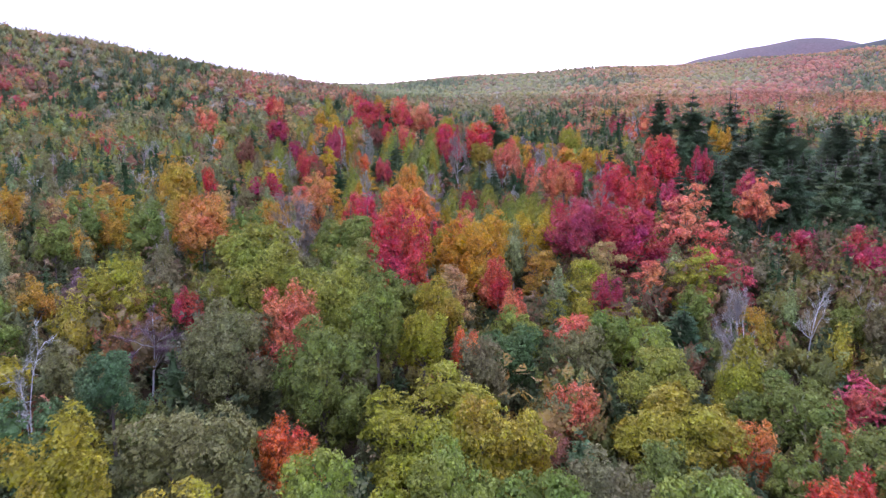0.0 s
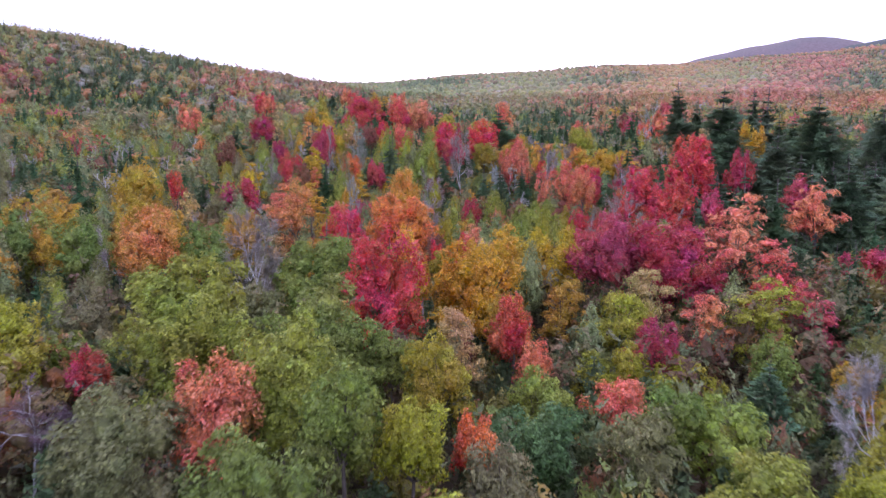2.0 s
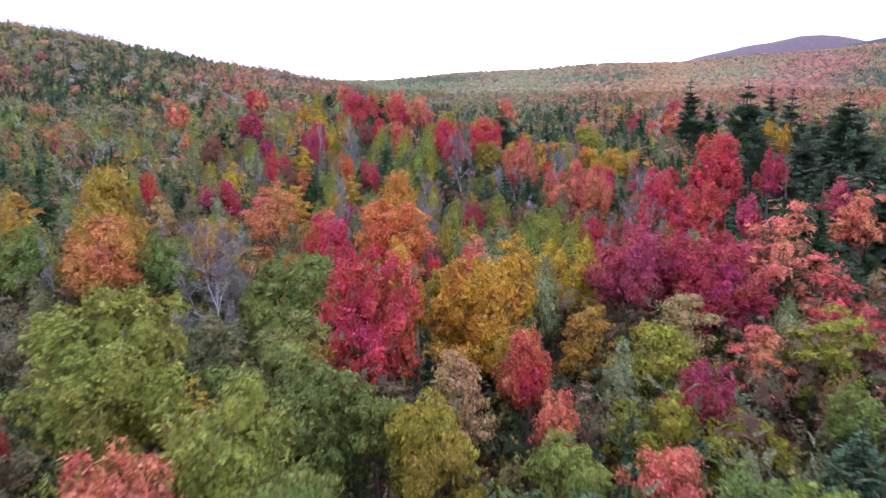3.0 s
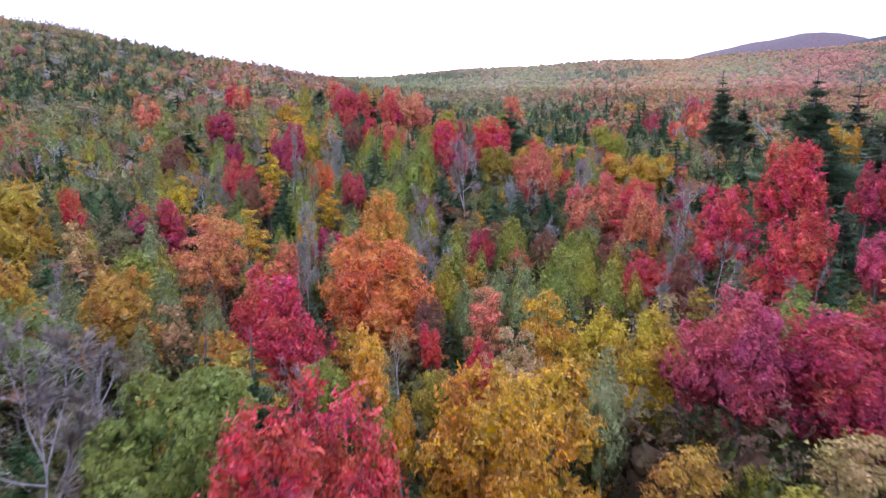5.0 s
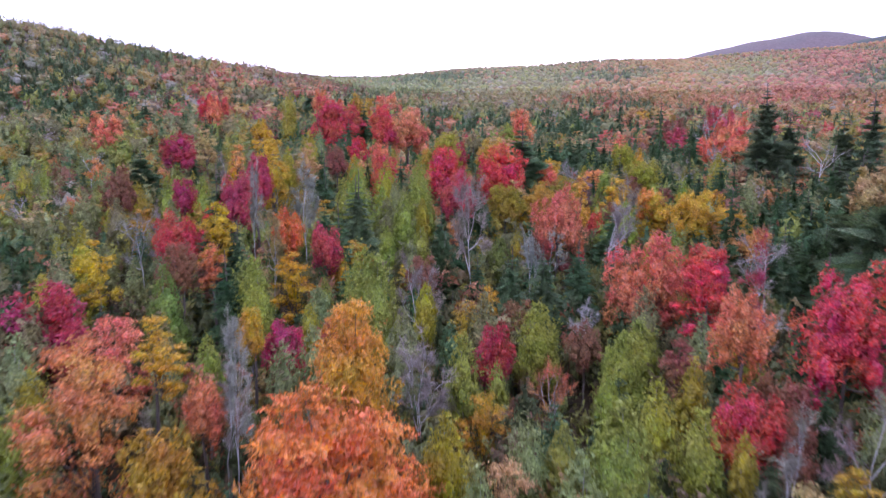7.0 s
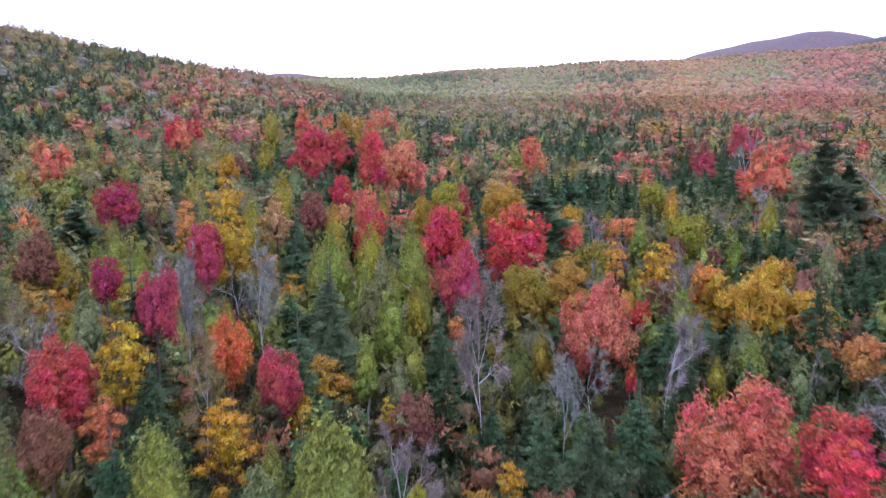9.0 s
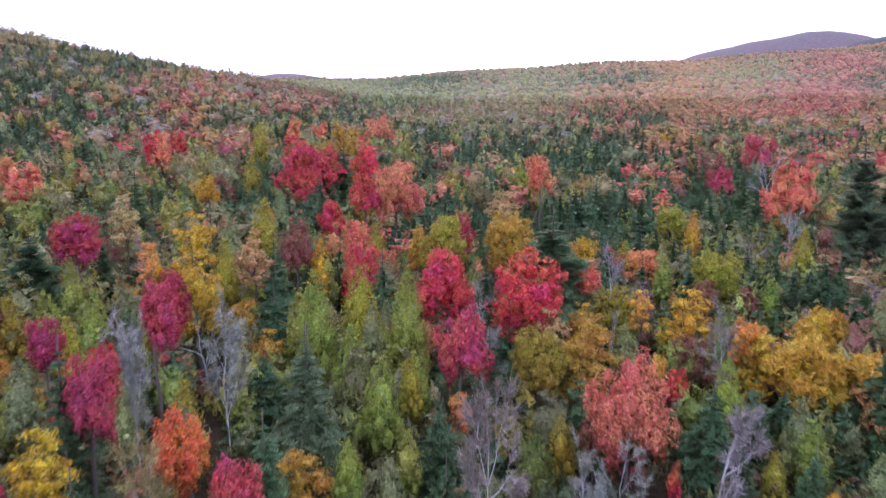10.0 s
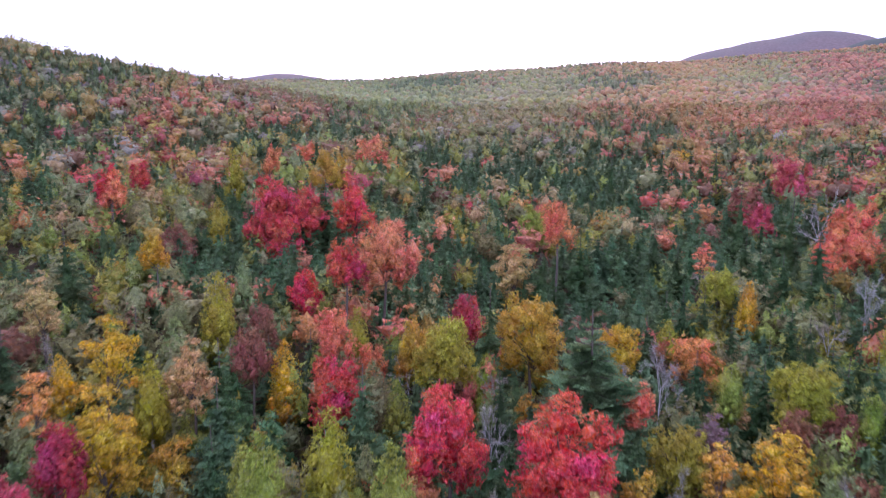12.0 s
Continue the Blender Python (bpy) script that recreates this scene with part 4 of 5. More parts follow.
plant("spruce_tree", -16.0, 275.8, "dark_green", 12.0, 3.55)
plant("maple_tree", -2.5, 276.0, "ochre", 14.5, 2.98)
plant("spruce_tree", 50.9, 276.9, "dark_green", 12.0, 3.55)
plant("beech_tree", -75.8, 277.4, "orange", 12.0, 2.73)
plant("maple_tree", -13.3, 277.6, "salmon", 14.5, 2.59)
plant("spruce_tree", 43.4, 278.0, "dark_green", 12.0, 3.55)
plant("maple_tree", -8.5, 278.7, "salmon", 10.0, 2.13)
plant("spruce_tree", 34.1, 278.8, "dark_green", 10.3, 3.08)
plant("broad_maple_tree", 12.9, 281.9, "ochre", 17.4, 4.58)
plant("broad_maple_tree", 24.5, 283.1, "yellow", 12.9, 3.19)
plant("beech_tree", -52.8, 283.4, "tan", 16.0, 2.96)
plant("birch_tree", -10.3, 283.6, "yellow_green", 13.5, 2.29)
plant("maple_tree", -24.0, 284.6, "rust", 11.8, 2.59)
plant("birch_tree", -35.8, 284.9, "pale_green", 10.0, 2.78)
plant("maple_tree", 3.6, 285.3, "crimson", 15.8, 2.35)
plant("beech_tree", 35.9, 286.0, "orange", 9.7, 3.97)
plant("spruce_tree", 52.4, 286.6, "dark_green", 12.0, 3.55)
plant("birch_tree", 64.4, 286.6, "yellow_green", 13.0, 2.79)
plant("spruce_tree", 41.9, 288.1, "dark_green", 12.0, 3.55)
plant("birch_tree", -31.0, 288.7, "yellow_green", 15.2, 3.50)
plant("spruce_tree", 30.3, 289.3, "dark_green", 12.0, 3.55)
plant("pine_tree", 101.1, 290.0, "pine_green", 26.8, 6.00)
plant("bare_tree", 89.6, 290.0, "purple_grey", 16.2, 6.00)
plant("spruce_tree", 51.7, 292.3, "dark_green", 12.0, 3.55)
plant("spruce_tree", 7.8, 293.2, "deep_green", 14.5, 4.36)
plant("pine_tree", 78.1, 293.8, "pine_green", 28.5, 7.57)
plant("pine_tree", 97.5, 295.0, "pine_green", 21.6, 6.00)
plant("birch_tree", 34.4, 295.1, "yellow_green", 10.0, 2.54)
plant("maple_tree", -14.2, 296.8, "red", 18.1, 2.97)
plant("spruce_tree", 60.9, 297.6, "dark_green", 12.0, 3.55)
plant("maple_tree", -20.6, 298.3, "red", 12.2, 2.69)
plant("pine_tree", 86.0, 299.9, "pine_green", 22.0, 6.00)
plant("spruce_tree", 35.6, 300.0, "dark_green", 12.0, 3.55)
plant("birch_tree", -30.2, 301.2, "pale_green", 13.5, 2.19)
plant("bare_tree", 80.0, 301.8, "grey", 13.0, 3.91)
plant("spruce_tree", 42.6, 302.4, "dark_green", 12.0, 3.55)
plant("spruce_tree", 39.1, 302.8, "dark_green", 12.0, 3.55)
plant("birch_tree", 49.8, 303.6, "yellow", 13.0, 2.23)
plant("broad_maple_tree", -8.5, 304.0, "salmon", 20.5, 5.02)
plant("bare_tree", 69.2, 304.4, "grey", 13.0, 2.91)
plant("spruce_tree", -58.9, 304.5, "dark_green", 16.9, 5.07)
plant("maple_tree", -45.8, 306.3, "yellow", 14.5, 2.42)
plant("spruce_tree", -23.7, 309.8, "blue_green", 14.4, 4.33)
plant("broad_maple_tree", 48.0, 310.5, "yellow_green", 13.1, 3.20)
plant("spruce_tree", -49.8, 312.0, "green", 12.0, 4.80)
plant("spruce_tree", 64.2, 312.3, "dark_green", 12.0, 3.64)
plant("spruce_tree", 68.6, 320.0, "dark_green", 18.0, 6.00)
plant("spruce_tree", 7.7, 321.0, "dark_green", 12.0, 3.55)
plant("spruce_tree", 19.4, 324.3, "dark_green", 12.0, 3.55)
plant("spruce_tree", 64.7, 324.8, "dark_green", 12.0, 3.95)
plant("beech_tree", 49.7, 325.7, "salmon", 13.8, 2.13)
plant("beech_tree", 14.5, 328.3, "tan", 14.3, 4.80)
plant("spruce_tree", 62.0, 328.9, "dark_green", 12.0, 4.08)
plant("spruce_tree", 46.6, 331.6, "dark_green", 12.0, 3.69)
plant("maple_tree", -50.4, 331.9, "rust", 9.0, 3.93)
plant("maple_tree", 23.0, 332.0, "salmon", 20.0, 3.33)
plant("maple_tree", 77.0, 333.3, "salmon", 14.5, 3.36)
plant("maple_tree", -95.7, 333.7, "salmon", 14.5, 5.73)
plant("birch_tree", 75.1, 335.9, "pale_green", 11.0, 3.39)
plant("spruce_tree", 28.8, 336.2, "dark_green", 12.0, 3.77)
plant("spruce_tree", 62.5, 338.8, "dark_green", 12.0, 3.86)
plant("spruce_tree", 33.1, 340.9, "dark_green", 12.0, 4.35)
plant("spruce_tree", 41.2, 340.9, "dark_green", 12.0, 4.40)
plant("broad_maple_tree", -31.3, 342.5, "red", 18.4, 7.73)
plant("spruce_tree", -23.2, 344.8, "dark_green", 17.4, 5.22)
plant("maple_tree", 89.1, 346.3, "salmon", 20.2, 6.51)
plant("spruce_tree", 39.0, 346.4, "dark_green", 12.0, 4.53)
plant("spruce_tree", 46.3, 347.1, "dark_green", 12.0, 4.04)
plant("birch_tree", -46.7, 348.9, "yellow_green", 13.4, 3.37)
plant("bare_tree", 83.3, 349.5, "grey", 20.9, 4.85)
plant("maple_tree", -17.8, 350.6, "red", 17.1, 4.85)
plant("broad_maple_tree", 10.1, 350.8, "olive", 12.4, 3.43)
plant("spruce_tree", 77.8, 353.8, "dark_green", 18.4, 5.52)
plant("maple_tree", -72.0, 357.0, "salmon", 15.8, 3.09)
plant("maple_tree", -75.5, 362.8, "red", 17.0, 3.89)
plant("broad_maple_tree", 21.8, 363.0, "light_green", 13.7, 4.39)
plant("spruce_tree", 72.4, 369.4, "dark_green", 18.4, 4.57)
plant("pine_tree", 91.3, 372.1, "pine_green", 15.0, 6.00)
plant("spruce_tree", -98.7, 374.2, "dark_green", 14.0, 5.75)
plant("maple_tree", 81.7, 382.2, "magenta", 12.0, 5.20)
plant("maple_tree", -76.9, 388.0, "red", 14.7, 3.27)
plant("maple_tree", -43.9, 395.9, "salmon", 20.1, 3.05)
plant("maple_tree", 85.2, 399.8, "rust", 14.5, 5.62)
plant("birch_tree", -56.1, 402.7, "yellow_green", 18.4, 3.50)
plant("spruce_tree", -3.7, 407.7, "dark_green", 12.0, 5.42)
plant("broad_maple_tree", -30.1, 410.2, "ochre", 16.8, 5.77)
plant("spruce_tree", -73.4, 433.9, "dark_green", 13.0, 6.00)
plant("broad_maple_tree", 115.3, 437.6, "magenta", 18.2, 7.51)
plant("spruce_tree", 58.8, 452.5, "dark_green", 17.3, 5.14)
plant("spruce_tree", 95.6, 454.9, "dark_green", 20.2, 6.01)
plant("spruce_tree", 79.2, 464.7, "dark_green", 19.6, 4.18)
plant("spruce_tree", -44.0, 475.7, "dark_green", 16.2, 4.86)
plant("broad_maple_tree", -25.0, 476.6, "salmon", 16.3, 6.08)
plant("maple_tree", -49.5, 485.0, "salmon", 12.0, 6.00)
plant("beech_tree", 89.4, 485.4, "tan", 16.7, 3.61)
plant("pine_tree", -64.7, 503.5, "pine_green", 14.0, 6.00)
plant("beech_tree", 105.9, 529.7, "ochre", 12.0, 6.00)
plant("broad_maple_tree", 60.0, 113.0, "crimson", 10.2, 3.60)


# ---------------------------------------------------------------- how the woods are mixed: stands of one kind, as x, y, half-widths and share
STANDS = {
    "conifer": [(-40, 105, 16, 26, 0.45), (55, 325, 44, 46, 0.95), (50, 282, 22, 22, 0.85), (150, 470, 90, 120, 0.4), (25, 520, 55, 170, 0.72), (-78, 370, 48, 75, 0.72), (-120, 500, 70, 110, 0.6), (80, 190, 44, 75, 0.92), (12, 205, 16, 14, 0.5), (-50, 300, 34, 50, 0.75), (1050, 2150, 380, 130, 0.7), (150, 470, 40, 60, 0.4), (-60, 620, 60, 90, 0.5), (-195, 930, 70, 170, 0.6)],
    "young_green": [(-14, 245, 14, 34, 0.8), (-45, 250, 28, 60, 0.5), (4, 165, 26, 22, 0.7), (-30, 190, 26, 30, 0.55), (0, 1250, 190, 330, 0.75), (-60, 480, 30, 90, 0.5), (40, 250, 26, 24, 0.4)],
    "orange": [(14, 362, 18, 24, 0.6), (-85, 300, 40, 60, 0.15), (-6, 325, 20, 34, 0.5), (-10, 440, 40, 50, 0.3), (70, 540, 60, 60, 0.3), (62, 425, 40, 38, 0.3), (330, 1000, 270, 420, 0.8), (900, 1900, 700, 500, 0.7), (110, 620, 60, 90, 0.5), (-30, 520, 26, 50, 0.4)],
    "red": [(-28, 395, 18, 45, 0.4), (-175, 610, 80, 130, 0.15), (520, 1150, 240, 260, 0.3), (140, 500, 50, 70, 0.5), (350, 820, 90, 120, 0.4), (-150, 720, 90, 150, 0.5), (34, 190, 12, 22, 0.4)],
}


def stand_share(kind, x, y):
    """How far a stand of this kind rules the place, 0 to 1."""
    best = np.zeros(np.shape(x))
    for cx, cy, rx, ry, share in STANDS[kind]:
        d = np.hypot((x - cx) / rx, (y - cy) / ry)
        best = np.maximum(best, share * (1 - smooth(0.6, 1.25, d)))
    return best


# ---------------------------------------------------------------- the rest of the near wood
def near_mix(x, y, r):
    """Which trees grow at a place."""
    if x > 0.29 * y and 90 < y < 152:
        return r.choice([("fir_tree", "dark_green", 6), ("fir_tree", "deep_green", 7), ("beech_tree", "rust", 6), ("spruce_tree", "dark_green", 8)])
    if x > 0.29 * y and 152 <= y < 260 and r.random() < 0.75:
        return r.choice([("pine_tree", "pine_green", 16), ("spruce_tree", "dark_green", 12), ("fir_tree", "deep_green", 10), ("pine_tree", "pine_green", 14)])
    if r.random() < stand_share("conifer", x, y):
        return r.choice([("spruce_tree", "dark_green", 10), ("fir_tree", "dark_green", 9), ("spruce_tree", "dark_green", 11), ("fir_tree", "blue_green", 8), ("fir_tree", "deep_green", 8)])
    if r.random() < stand_share("young_green", x, y):
        return r.choice([("birch_tree", "pale_green", 11), ("aspen_tree", "pale_green", 10), ("aspen_tree", "light_green", 10), ("birch_tree", "yellow_green", 10), ("aspen_tree", "olive", 9), ("fir_tree", "blue_green", 8)])
    if x > 0.2 * y and y > 95 and r.random() < 0.5:
        return r.choice([("spruce_tree", "dark_green", 11), ("fir_tree", "dark_green", 10), ("fir_tree", "deep_green", 9)])
    if y < 80:
        return r.choice([("oak_tree", "green", 12), ("oak_tree", "light_green", 12), ("oak_tree", "yellow_green", 12), ("oak_tree", "olive", 10), ("maple_tree", "olive", 11),
                         ("maple_tree", "rust", 8), ("birch_tree", "yellow_green", 11), ("oak_tree", "green", 12)])
    if y < 150:
        return r.choice([("maple_tree", "ochre", 11), ("birch_tree", "light_green", 10), ("oak_tree", "green", 11), ("beech_tree", "tan", 9), ("birch_tree", "pale_green", 10), ("beech_tree", "ochre", 9),
                         ("aspen_tree", "pale_green", 10), ("bare_tree", "purple_grey", 10), ("birch_tree", "olive", 9), ("maple_tree", "rust", 8), ("spruce_tree", "blue_green", 9)])
    if y > 190 and r.random() < 0.5:
        return r.choice([("spruce_tree", "dark_green", 9), ("fir_tree", "blue_green", 8), ("fir_tree", "dark_green", 9), ("spruce_tree", "blue_green", 8), ("fir_tree", "deep_green", 7)])
    return r.choice([("birch_tree", "pale_green", 10), ("aspen_tree", "olive", 9), ("aspen_tree", "yellow_green", 9), ("birch_tree", "light_green", 9), ("fir_tree", "blue_green", 8), ("spruce_tree", "dark_green", 10),
                     ("beech_tree", "yellow", 7), ("beech_tree", "olive", 8), ("beech_tree", "ochre", 8), ("bare_tree", "purple_grey", 9), ("bare_tree", "grey", 9), ("aspen_tree", "pale_green", 9),
                     ("aspen_tree", "olive", 8), ("aspen_tree", "light_green", 8), ("beech_tree", "olive", 8), ("maple_tree", "rust", 7), ("aspen_tree", "deep_green", 8), ("bare_tree", "purple_grey", 8)])


def fill_near():
    r = random.Random(11)
    step = 5.7
    taken = np.array(STANDING)
    for j in range(int(20 / step), int(300 / step)):
        y0 = j * step
        reach = 22 + 0.58 * y0
        for i in range(int(-reach / step), int(reach / step) + 1):
            x, y = (i + 0.5 * (j % 2)) * step + r.uniform(-2.4, 2.4), y0 + r.uniform(-2.4, 2.4)
            gap = 2.4 if y < 110 else 1.6
            if (np.hypot(taken[:, 0] - x, (taken[:, 1] - y) * 0.8) < taken[:, 2] * 0.8 + gap).any():
                continue
            kind, tone, h = near_mix(x, y, r)
            if COUNT.get(kind, 0) < 300:
                h *= r.uniform(0.62, 0.92) if y < 110 else r.uniform(0.85, 1.25)
                wide = {"spruce_tree": 0.34, "fir_tree": 0.34, "pine_tree": 0.36, "birch_tree": 0.20, "aspen_tree": 0.20}.get(kind, 0.26)
                plant(kind, x, y, tone, h, h * wide * r.uniform(0.8, 1.25), 1)


fill_near()


# ---------------------------------------------------------------- far woods and undergrowth, past counting
def template(rng, shape, leaves, size, fill):
    """A tree or bush one unit high: a mass of foliage and the leaf sprays that stand out from it."""
    if shape == "cone":
        return needles(rng, 10, 7, 1 + (leaves > 60), 0.40, 0.02, -0.22, 0.80, 1.5, 0.05), cone_core(rng, 0.15, 0.0, 3, 5)
    lobes = dome(rng, 7, 1, (0, 0, 0.54), (0.42, 0.42, 0.44), 0.13, 0.2, 0.1) if shape == "round" else dome(rng, 6, 1, (0, 0, 0.48), (0.27, 0.27, 0.47), 0.09, 0.6, 0.45)
    return bush_crown(rng, np.array(lobes[0][0]), lobes, leaves, size, fill, 0.25, 0.22, shape == "slim")


def lump(rng, shape):
    """A tree far off: a ragged dome."""
    if shape == "cone":
        v, f = tube([(0, 0, 0.1), (0, 0, 0.5), (0, 0, 0.8), (0, 0, 1.0)], [0.30, 0.24, 0.12, 0.01], 5)
        return ((v * rng.uniform(0.85, 1.12, (len(v), 1)), f, unit(v - [0, 0, 0.4])),)
    ang = np.arange(5) * 1.2566
    ring = np.column_stack([np.cos(ang), np.sin(ang), 0 * ang])
    d = np.vstack([ring + [0, 0, -0.5], ring * 0.72 + [0, 0, 0.6], [(0, 0, 1.0)]])
    f = np.array([(i, (i + 1) % 5, 5 + i) for i in range(5)] + [((i + 1) % 5, 5 + (i + 1) % 5, 5 + i) for i in range(5)] + [(5 + i, 5 + (i + 1) % 5, 10) for i in range(5)])
    v = d * ([0.62, 0.62, 0.46] if shape == "round" else [0.52, 0.52, 0.50]) * rng.uniform(0.8, 1.18, (len(d), 1)) + [0, 0, 0.5]
    return ((v, f, unit(d + [0, 0, 0.2])),)


def scatter(name, templates, x, y, z, height, which, tone, materials, label, category):
    pieces, cs, faces = [], [], []
    rng = np.random.default_rng(3)
    turn = rng.uniform(0, 6.28, len(x))
    for i, shape in enumerate(templates):
        m = np.where(which == i)[0]
        if not len(m):
            continue
        c, s = np.cos(turn[m])[:, None], np.sin(turn[m])[:, None]
        h = height[m][:, None]
        for (v, f, out), material in zip(shape, materials):
            px = (v[None, :, 0] * c - v[None, :, 1] * s) * h + x[m][:, None]
            py = (v[None, :, 0] * s + v[None, :, 1] * c) * h + y[m][:, None]
            pz = v[None, :, 2] * h + z[m][:, None]
            pieces.append((np.stack([px, py, pz], 2).reshape(-1, 3), (f[None] + (np.arange(len(m)) * len(v))[:, None, None]).reshape(-1, f.shape[1]), material))
            cs.append(np.repeat(tone[m], len(v), 0))
            faces.append(np.stack([out[None, :, 0] * c - out[None, :, 1] * s, out[None, :, 0] * s + out[None, :, 1] * c, np.repeat(out[None, :, 2], len(m), 0)], 2).reshape(-1, 3))
    me = mesh_of(name, pieces, np.vstack(cs), np.vstack(faces))
    me.polygons.foreach_set("use_smooth", np.full(len(me.polygons), materials[0] is FAR_WOODS))
    return tagged(new(name, me), label, category, kind="stuff")


FAR_TONES = ["pale_green", "light_green", "olive", "yellow_green", "ochre", "orange", "salmon", "red", "magenta", "rust", "purple_grey", "tan", "blue_green", "dark_green"]
FAR_SHAPE = [1, 1, 0, 1, 0, 0, 0, 0, 0, 0, 0, 0, 2, 2]


def far_weights(x, y):
    """Share of each tone of FAR_TONES at each place."""
    w = np.ones((len(x), 14)) * np.array([2.0, 2.0, 1.2, 0.8, 0.9, 0.4, 0.5, 0.3, 0.2, 0.5, 0.4, 0.5, 3.2, 3.0])
    w /= w.sum(1, keepdims=True)
    share = {"conifer": (0.8, 1, 0.5, 0.3, 0.1, 0, 0.05, 0.03, 0, 0.1, 0.05, 0.05, 6, 8), "young_green": (6, 6, 5, 2, 0.8, 0, 0.3, 0.2, 0.1, 0.4, 0.5, 0.3, 1.5, 1),
             "orange": (0.3, 0.3, 1.0, 1.0, 4.4, 4.8, 1.5, 0.7, 0.4, 1.0, 0.4, 2.4, 0.1, 0.6), "red": (0.5, 0.5, 0.8, 0.3, 0.8, 1, 2, 2.5, 2.5, 1.5, 1, 0.5, 0.4, 0.8)}
    for kind, mix in share.items():
        s = stand_share(kind, x, y)[:, None]
        w = w * (1 - s) + s * np.array(mix) / sum(mix)
    for i, (sx, sy, ph) in enumerate(((31, 23, 0.3), (27, 37, 1.9), (41, 29, 3.1), (23, 31, 4.4), (37, 26, 5.2), (29, 43, 0.9), (33, 33, 2.5))):
        s = 1 + np.clip(y - 450, 0, 1500) / 350
        wave = np.sin(x / sx / s + ph + 1.4 * np.sin(y / sy / s)) * np.sin(y / sx / s - ph + 1.2 * np.sin(x / sy / s))
        w[:, i * 2:i * 2 + 2] *= np.exp((2.2 if i == 6 else 1.5) * (1 + 0.6 * smooth(500, 1100, y)) * wave)[:, None]
    near = 1 - smooth(215, 260, y)
    w[:, 12:] *= (1.5 - 0.9 * near)[:, None]
    w[:, 3] *= 1 + near
    w[:, 0] *= 1 + 0.4 * near
    young = 1 - smooth(300, 560, y)
    w[:, 4:7] *= (1 - 0.65 * young)[:, None]
    w[:, 7:9] *= (1 - 0.85 * young - 0.3 * (1 - young))[:, None]
    w[:, 11] *= 1 - 0.3 * young
    w[:, 10] *= 1 - 0.9 * young
    far = smooth(700, 1100, y)
    w[:, 7:9] *= (1 - 0.7 * far)[:, None]
    w[:, 6] *= 1 - 0.3 * far
    w[:, 4:6] *= (1 + 0.3 * far)[:, None]
    return w / w.sum(1, keepdims=True)


def far_band(name, y0, y1, step, templates, low, high, label, seed, materials, grow=0.55, wide=0.60, haze=0.0, leafy=1.0):
    """A belt of woods from y0 to y1, with a set share of distance haze painted into its tones; leafy: below 1 for
    saplings that are still green, darkened for the shade under the trees.
    """
    rng = np.random.default_rng(seed)
    xs, ys = [], []
    y = y0
    while y < y1:
        s = step * (1 + (y - y0) / y0 * grow)
        reach = 25 + wide * y
        x = np.arange(-reach, reach, s)
        xs.append(x + rng.uniform(-0.5, 0.5, len(x)) * s)
        ys.append(y + rng.uniform(-0.5, 0.5, len(x)) * s)
        y += s
    x, y = np.concatenate(xs), np.concatenate(ys)
    w = far_weights(x, y)
    tone_i = (rng.random((len(x), 1)) > np.cumsum(w, 1)).sum(1).clip(0, 13)
    base = np.array([TONES[q] for q in FAR_TONES])
    base[12:] *= 1.3
    base[4:12] *= 0.82
    local = (w[:, :, None] * base[None]).sum(1)
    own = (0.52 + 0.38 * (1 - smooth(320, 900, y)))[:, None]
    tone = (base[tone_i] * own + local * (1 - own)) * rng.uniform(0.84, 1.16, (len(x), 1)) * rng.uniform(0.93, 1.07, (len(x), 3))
    # distance haze put into the colour: tones turn greyer further off
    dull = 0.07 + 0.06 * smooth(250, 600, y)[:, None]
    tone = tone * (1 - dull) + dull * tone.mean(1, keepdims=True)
    # sapling green, made darker in the colour for shade beneath the crowns
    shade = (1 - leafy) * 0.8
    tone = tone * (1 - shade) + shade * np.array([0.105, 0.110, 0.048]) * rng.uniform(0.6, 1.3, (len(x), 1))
    # a pale tan veil painted over the tones as haze, stronger with distance
    thin = (haze * np.interp(y, [350, 800, 1300, 2300], [0.1, 0.5, 0.85, 1]))[:, None]
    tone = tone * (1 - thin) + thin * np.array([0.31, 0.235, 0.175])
    shape = np.array(FAR_SHAPE)[tone_i]
    shape = np.where((shape == 0) & (y < 300) & (rng.random(len(x)) < 0.35), 1, shape)
    which = shape * 2 + rng.integers(0, 2, len(x))
    height = (low + (high - low) * rng.random(len(x)) ** 1.4) * np.array([1.1, 1.0, 1.0])[np.array(FAR_SHAPE)[tone_i]]
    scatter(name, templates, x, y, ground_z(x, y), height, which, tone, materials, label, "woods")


trng = np.random.default_rng(21)
ROUND_SLIM_CONE = ("round", "round", "slim", "slim", "cone", "cone")
bushes = [template(trng, s, 120, 0.094, 0.58) for s in ROUND_SLIM_CONE]
middle = [template(trng, s, 105, 0.095, 0.70) for s in ROUND_SLIM_CONE]
canopy = [template(trng, s, 64, 0.115, 0.76) for s in ROUND_SLIM_CONE]
thin = [template(trng, s, 30, 0.130, 0.84) for s in ROUND_SLIM_CONE]
lumps = [lump(trng, s) for s in ROUND_SLIM_CONE]
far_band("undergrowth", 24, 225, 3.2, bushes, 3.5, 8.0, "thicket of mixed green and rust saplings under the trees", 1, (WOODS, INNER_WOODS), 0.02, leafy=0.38)
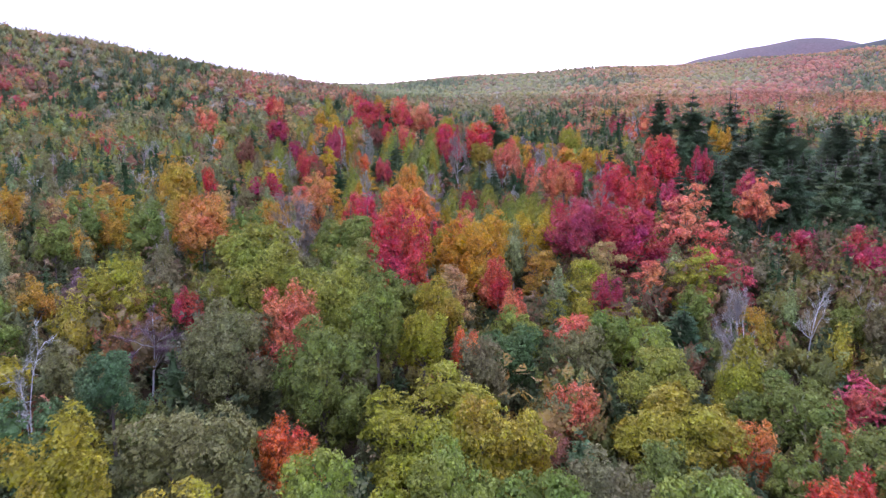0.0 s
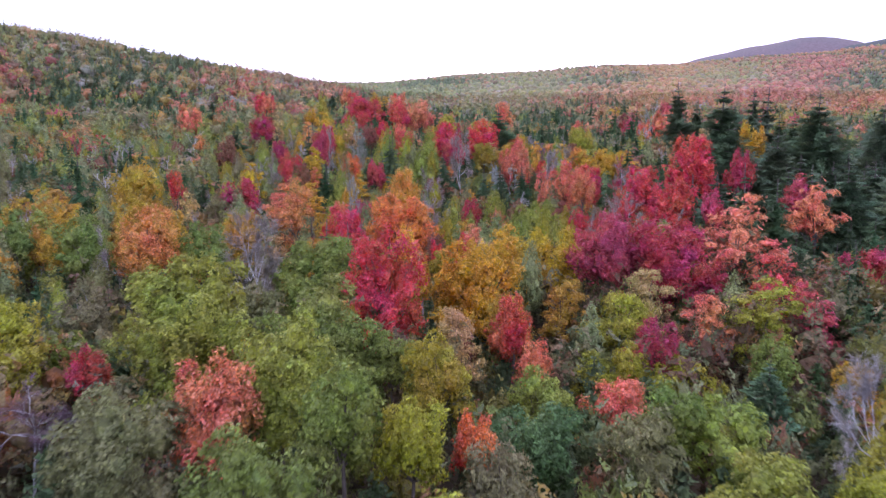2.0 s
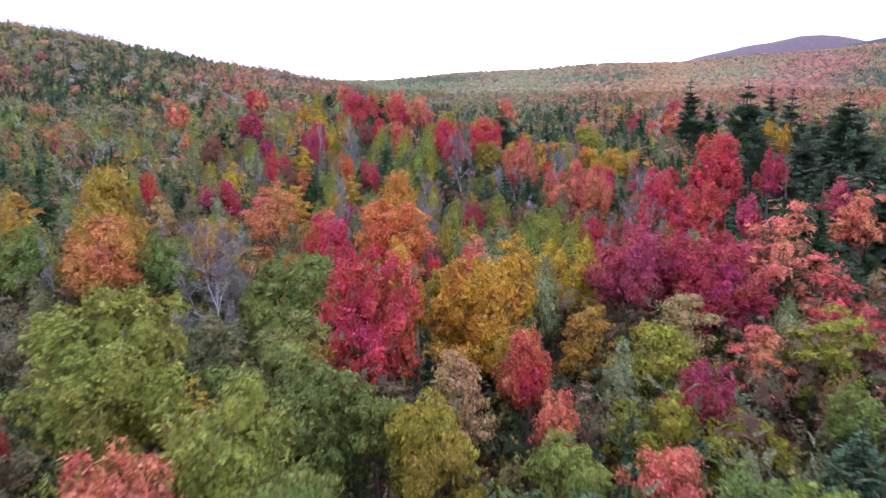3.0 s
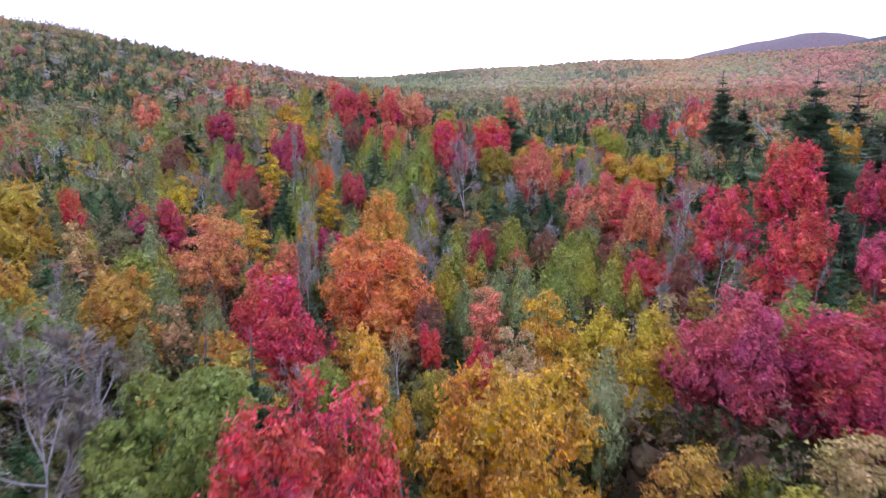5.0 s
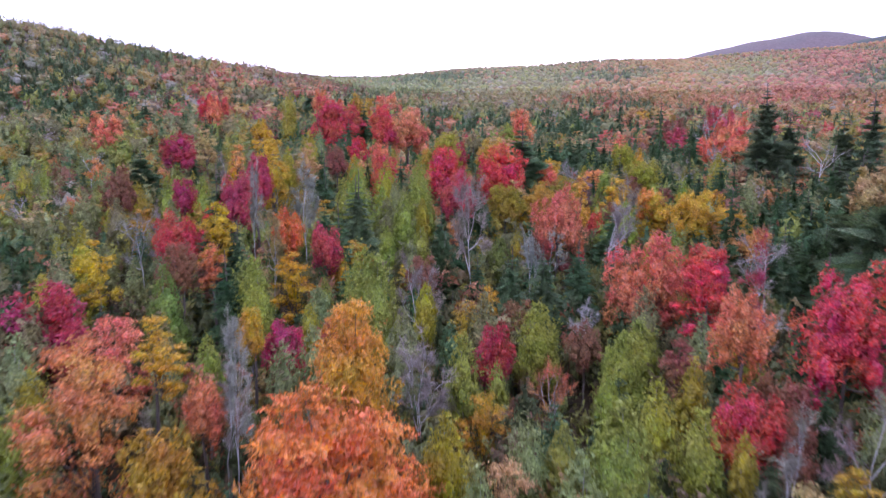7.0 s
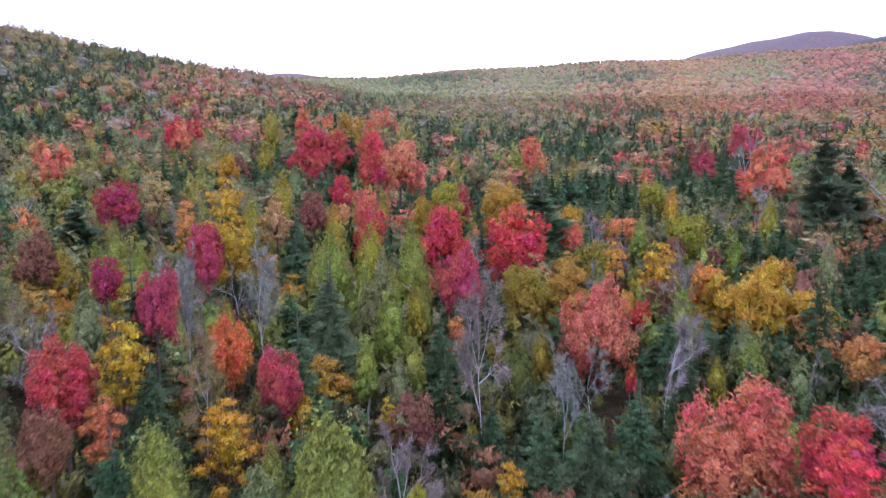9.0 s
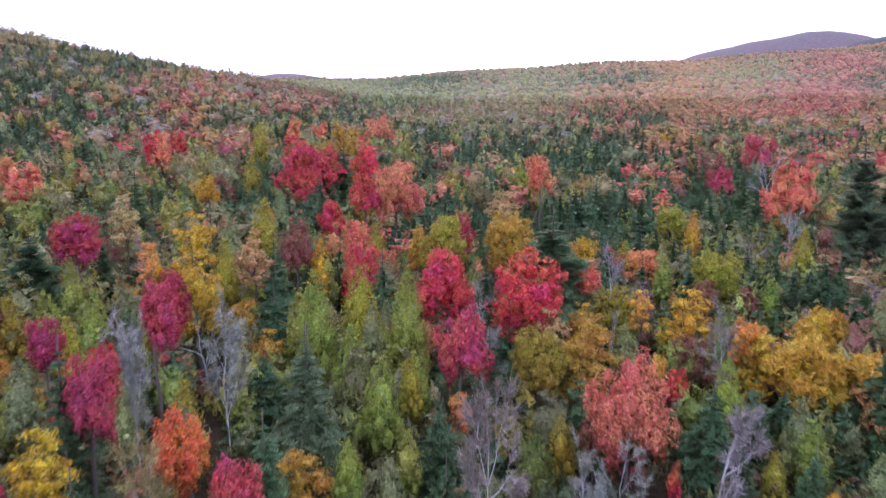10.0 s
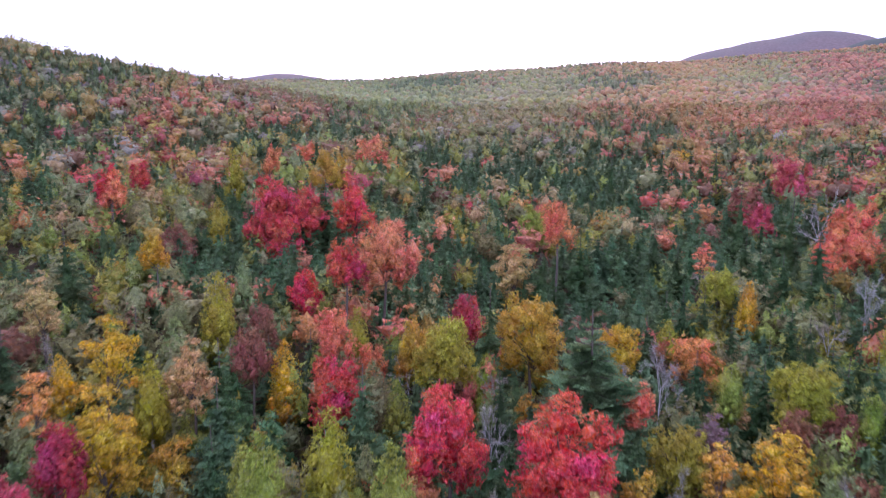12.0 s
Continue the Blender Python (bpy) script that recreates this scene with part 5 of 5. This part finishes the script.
far_band("young_woods", 225, 430, 4.5, middle, 5.0, 10.5, "young woods of slender green trees and dark conifers", 4, (WOODS, INNER_WOODS), 0.1)
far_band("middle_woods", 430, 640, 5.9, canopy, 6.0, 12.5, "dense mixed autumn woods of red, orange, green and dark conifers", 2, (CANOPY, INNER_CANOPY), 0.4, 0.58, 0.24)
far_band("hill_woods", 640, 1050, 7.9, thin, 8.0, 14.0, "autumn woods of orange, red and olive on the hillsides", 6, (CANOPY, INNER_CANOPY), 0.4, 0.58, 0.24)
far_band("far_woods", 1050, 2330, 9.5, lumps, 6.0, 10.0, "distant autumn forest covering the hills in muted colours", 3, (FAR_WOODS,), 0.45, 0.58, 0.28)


def outer_woods():
    """The same forest goes on beside and behind the valley."""
    rng = np.random.default_rng(8)

    def grid(x1, y0, y1, step, keep):
        gx, gy = np.meshgrid(np.arange(-x1, x1, step), np.arange(y0, y1, step))
        x, y = (g.ravel() + rng.uniform(-0.5, 0.5, g.size) * step for g in (gx, gy))
        k = keep(x, y)
        return x[k], y[k]

    def edge(y):
        return 24 + 0.58 * np.maximum(y, 0)

    def sow(name, x, y, low, high, templates, materials, label):
        w = far_weights(x, np.maximum(y, 60))
        i = (rng.random((len(x), 1)) > np.cumsum(w, 1)).sum(1).clip(0, 13)
        tone = np.array([TONES[q] for q in FAR_TONES])[i] * rng.uniform(0.8, 1.15, (len(x), 1))
        which = np.array(FAR_SHAPE)[i] * 2 + rng.integers(0, 2, len(x))
        scatter(name, templates, x, y, ground_z(x, y) - 0.5, rng.uniform(low, high, len(x)), which, tone, materials, label, "woods")
    sow("woods_edge", *grid(290, -110, 330, 5.2, lambda x, y: (np.abs(x) < edge(y) + 85) & ((np.abs(x) > edge(y)) | (y < 22))), 8, 13, thin, (WOODS, INNER_WOODS),
        "mixed autumn woods at the sides of the valley")
    sow("surrounding_woods", *grid(560, -330, 900, 13.0, lambda x, y: (np.abs(x) > edge(y) + 80) | (y < -105)), 10, 15, lumps, (FAR_WOODS,),
        "autumn forest of mixed colours around the valley")


outer_woods()
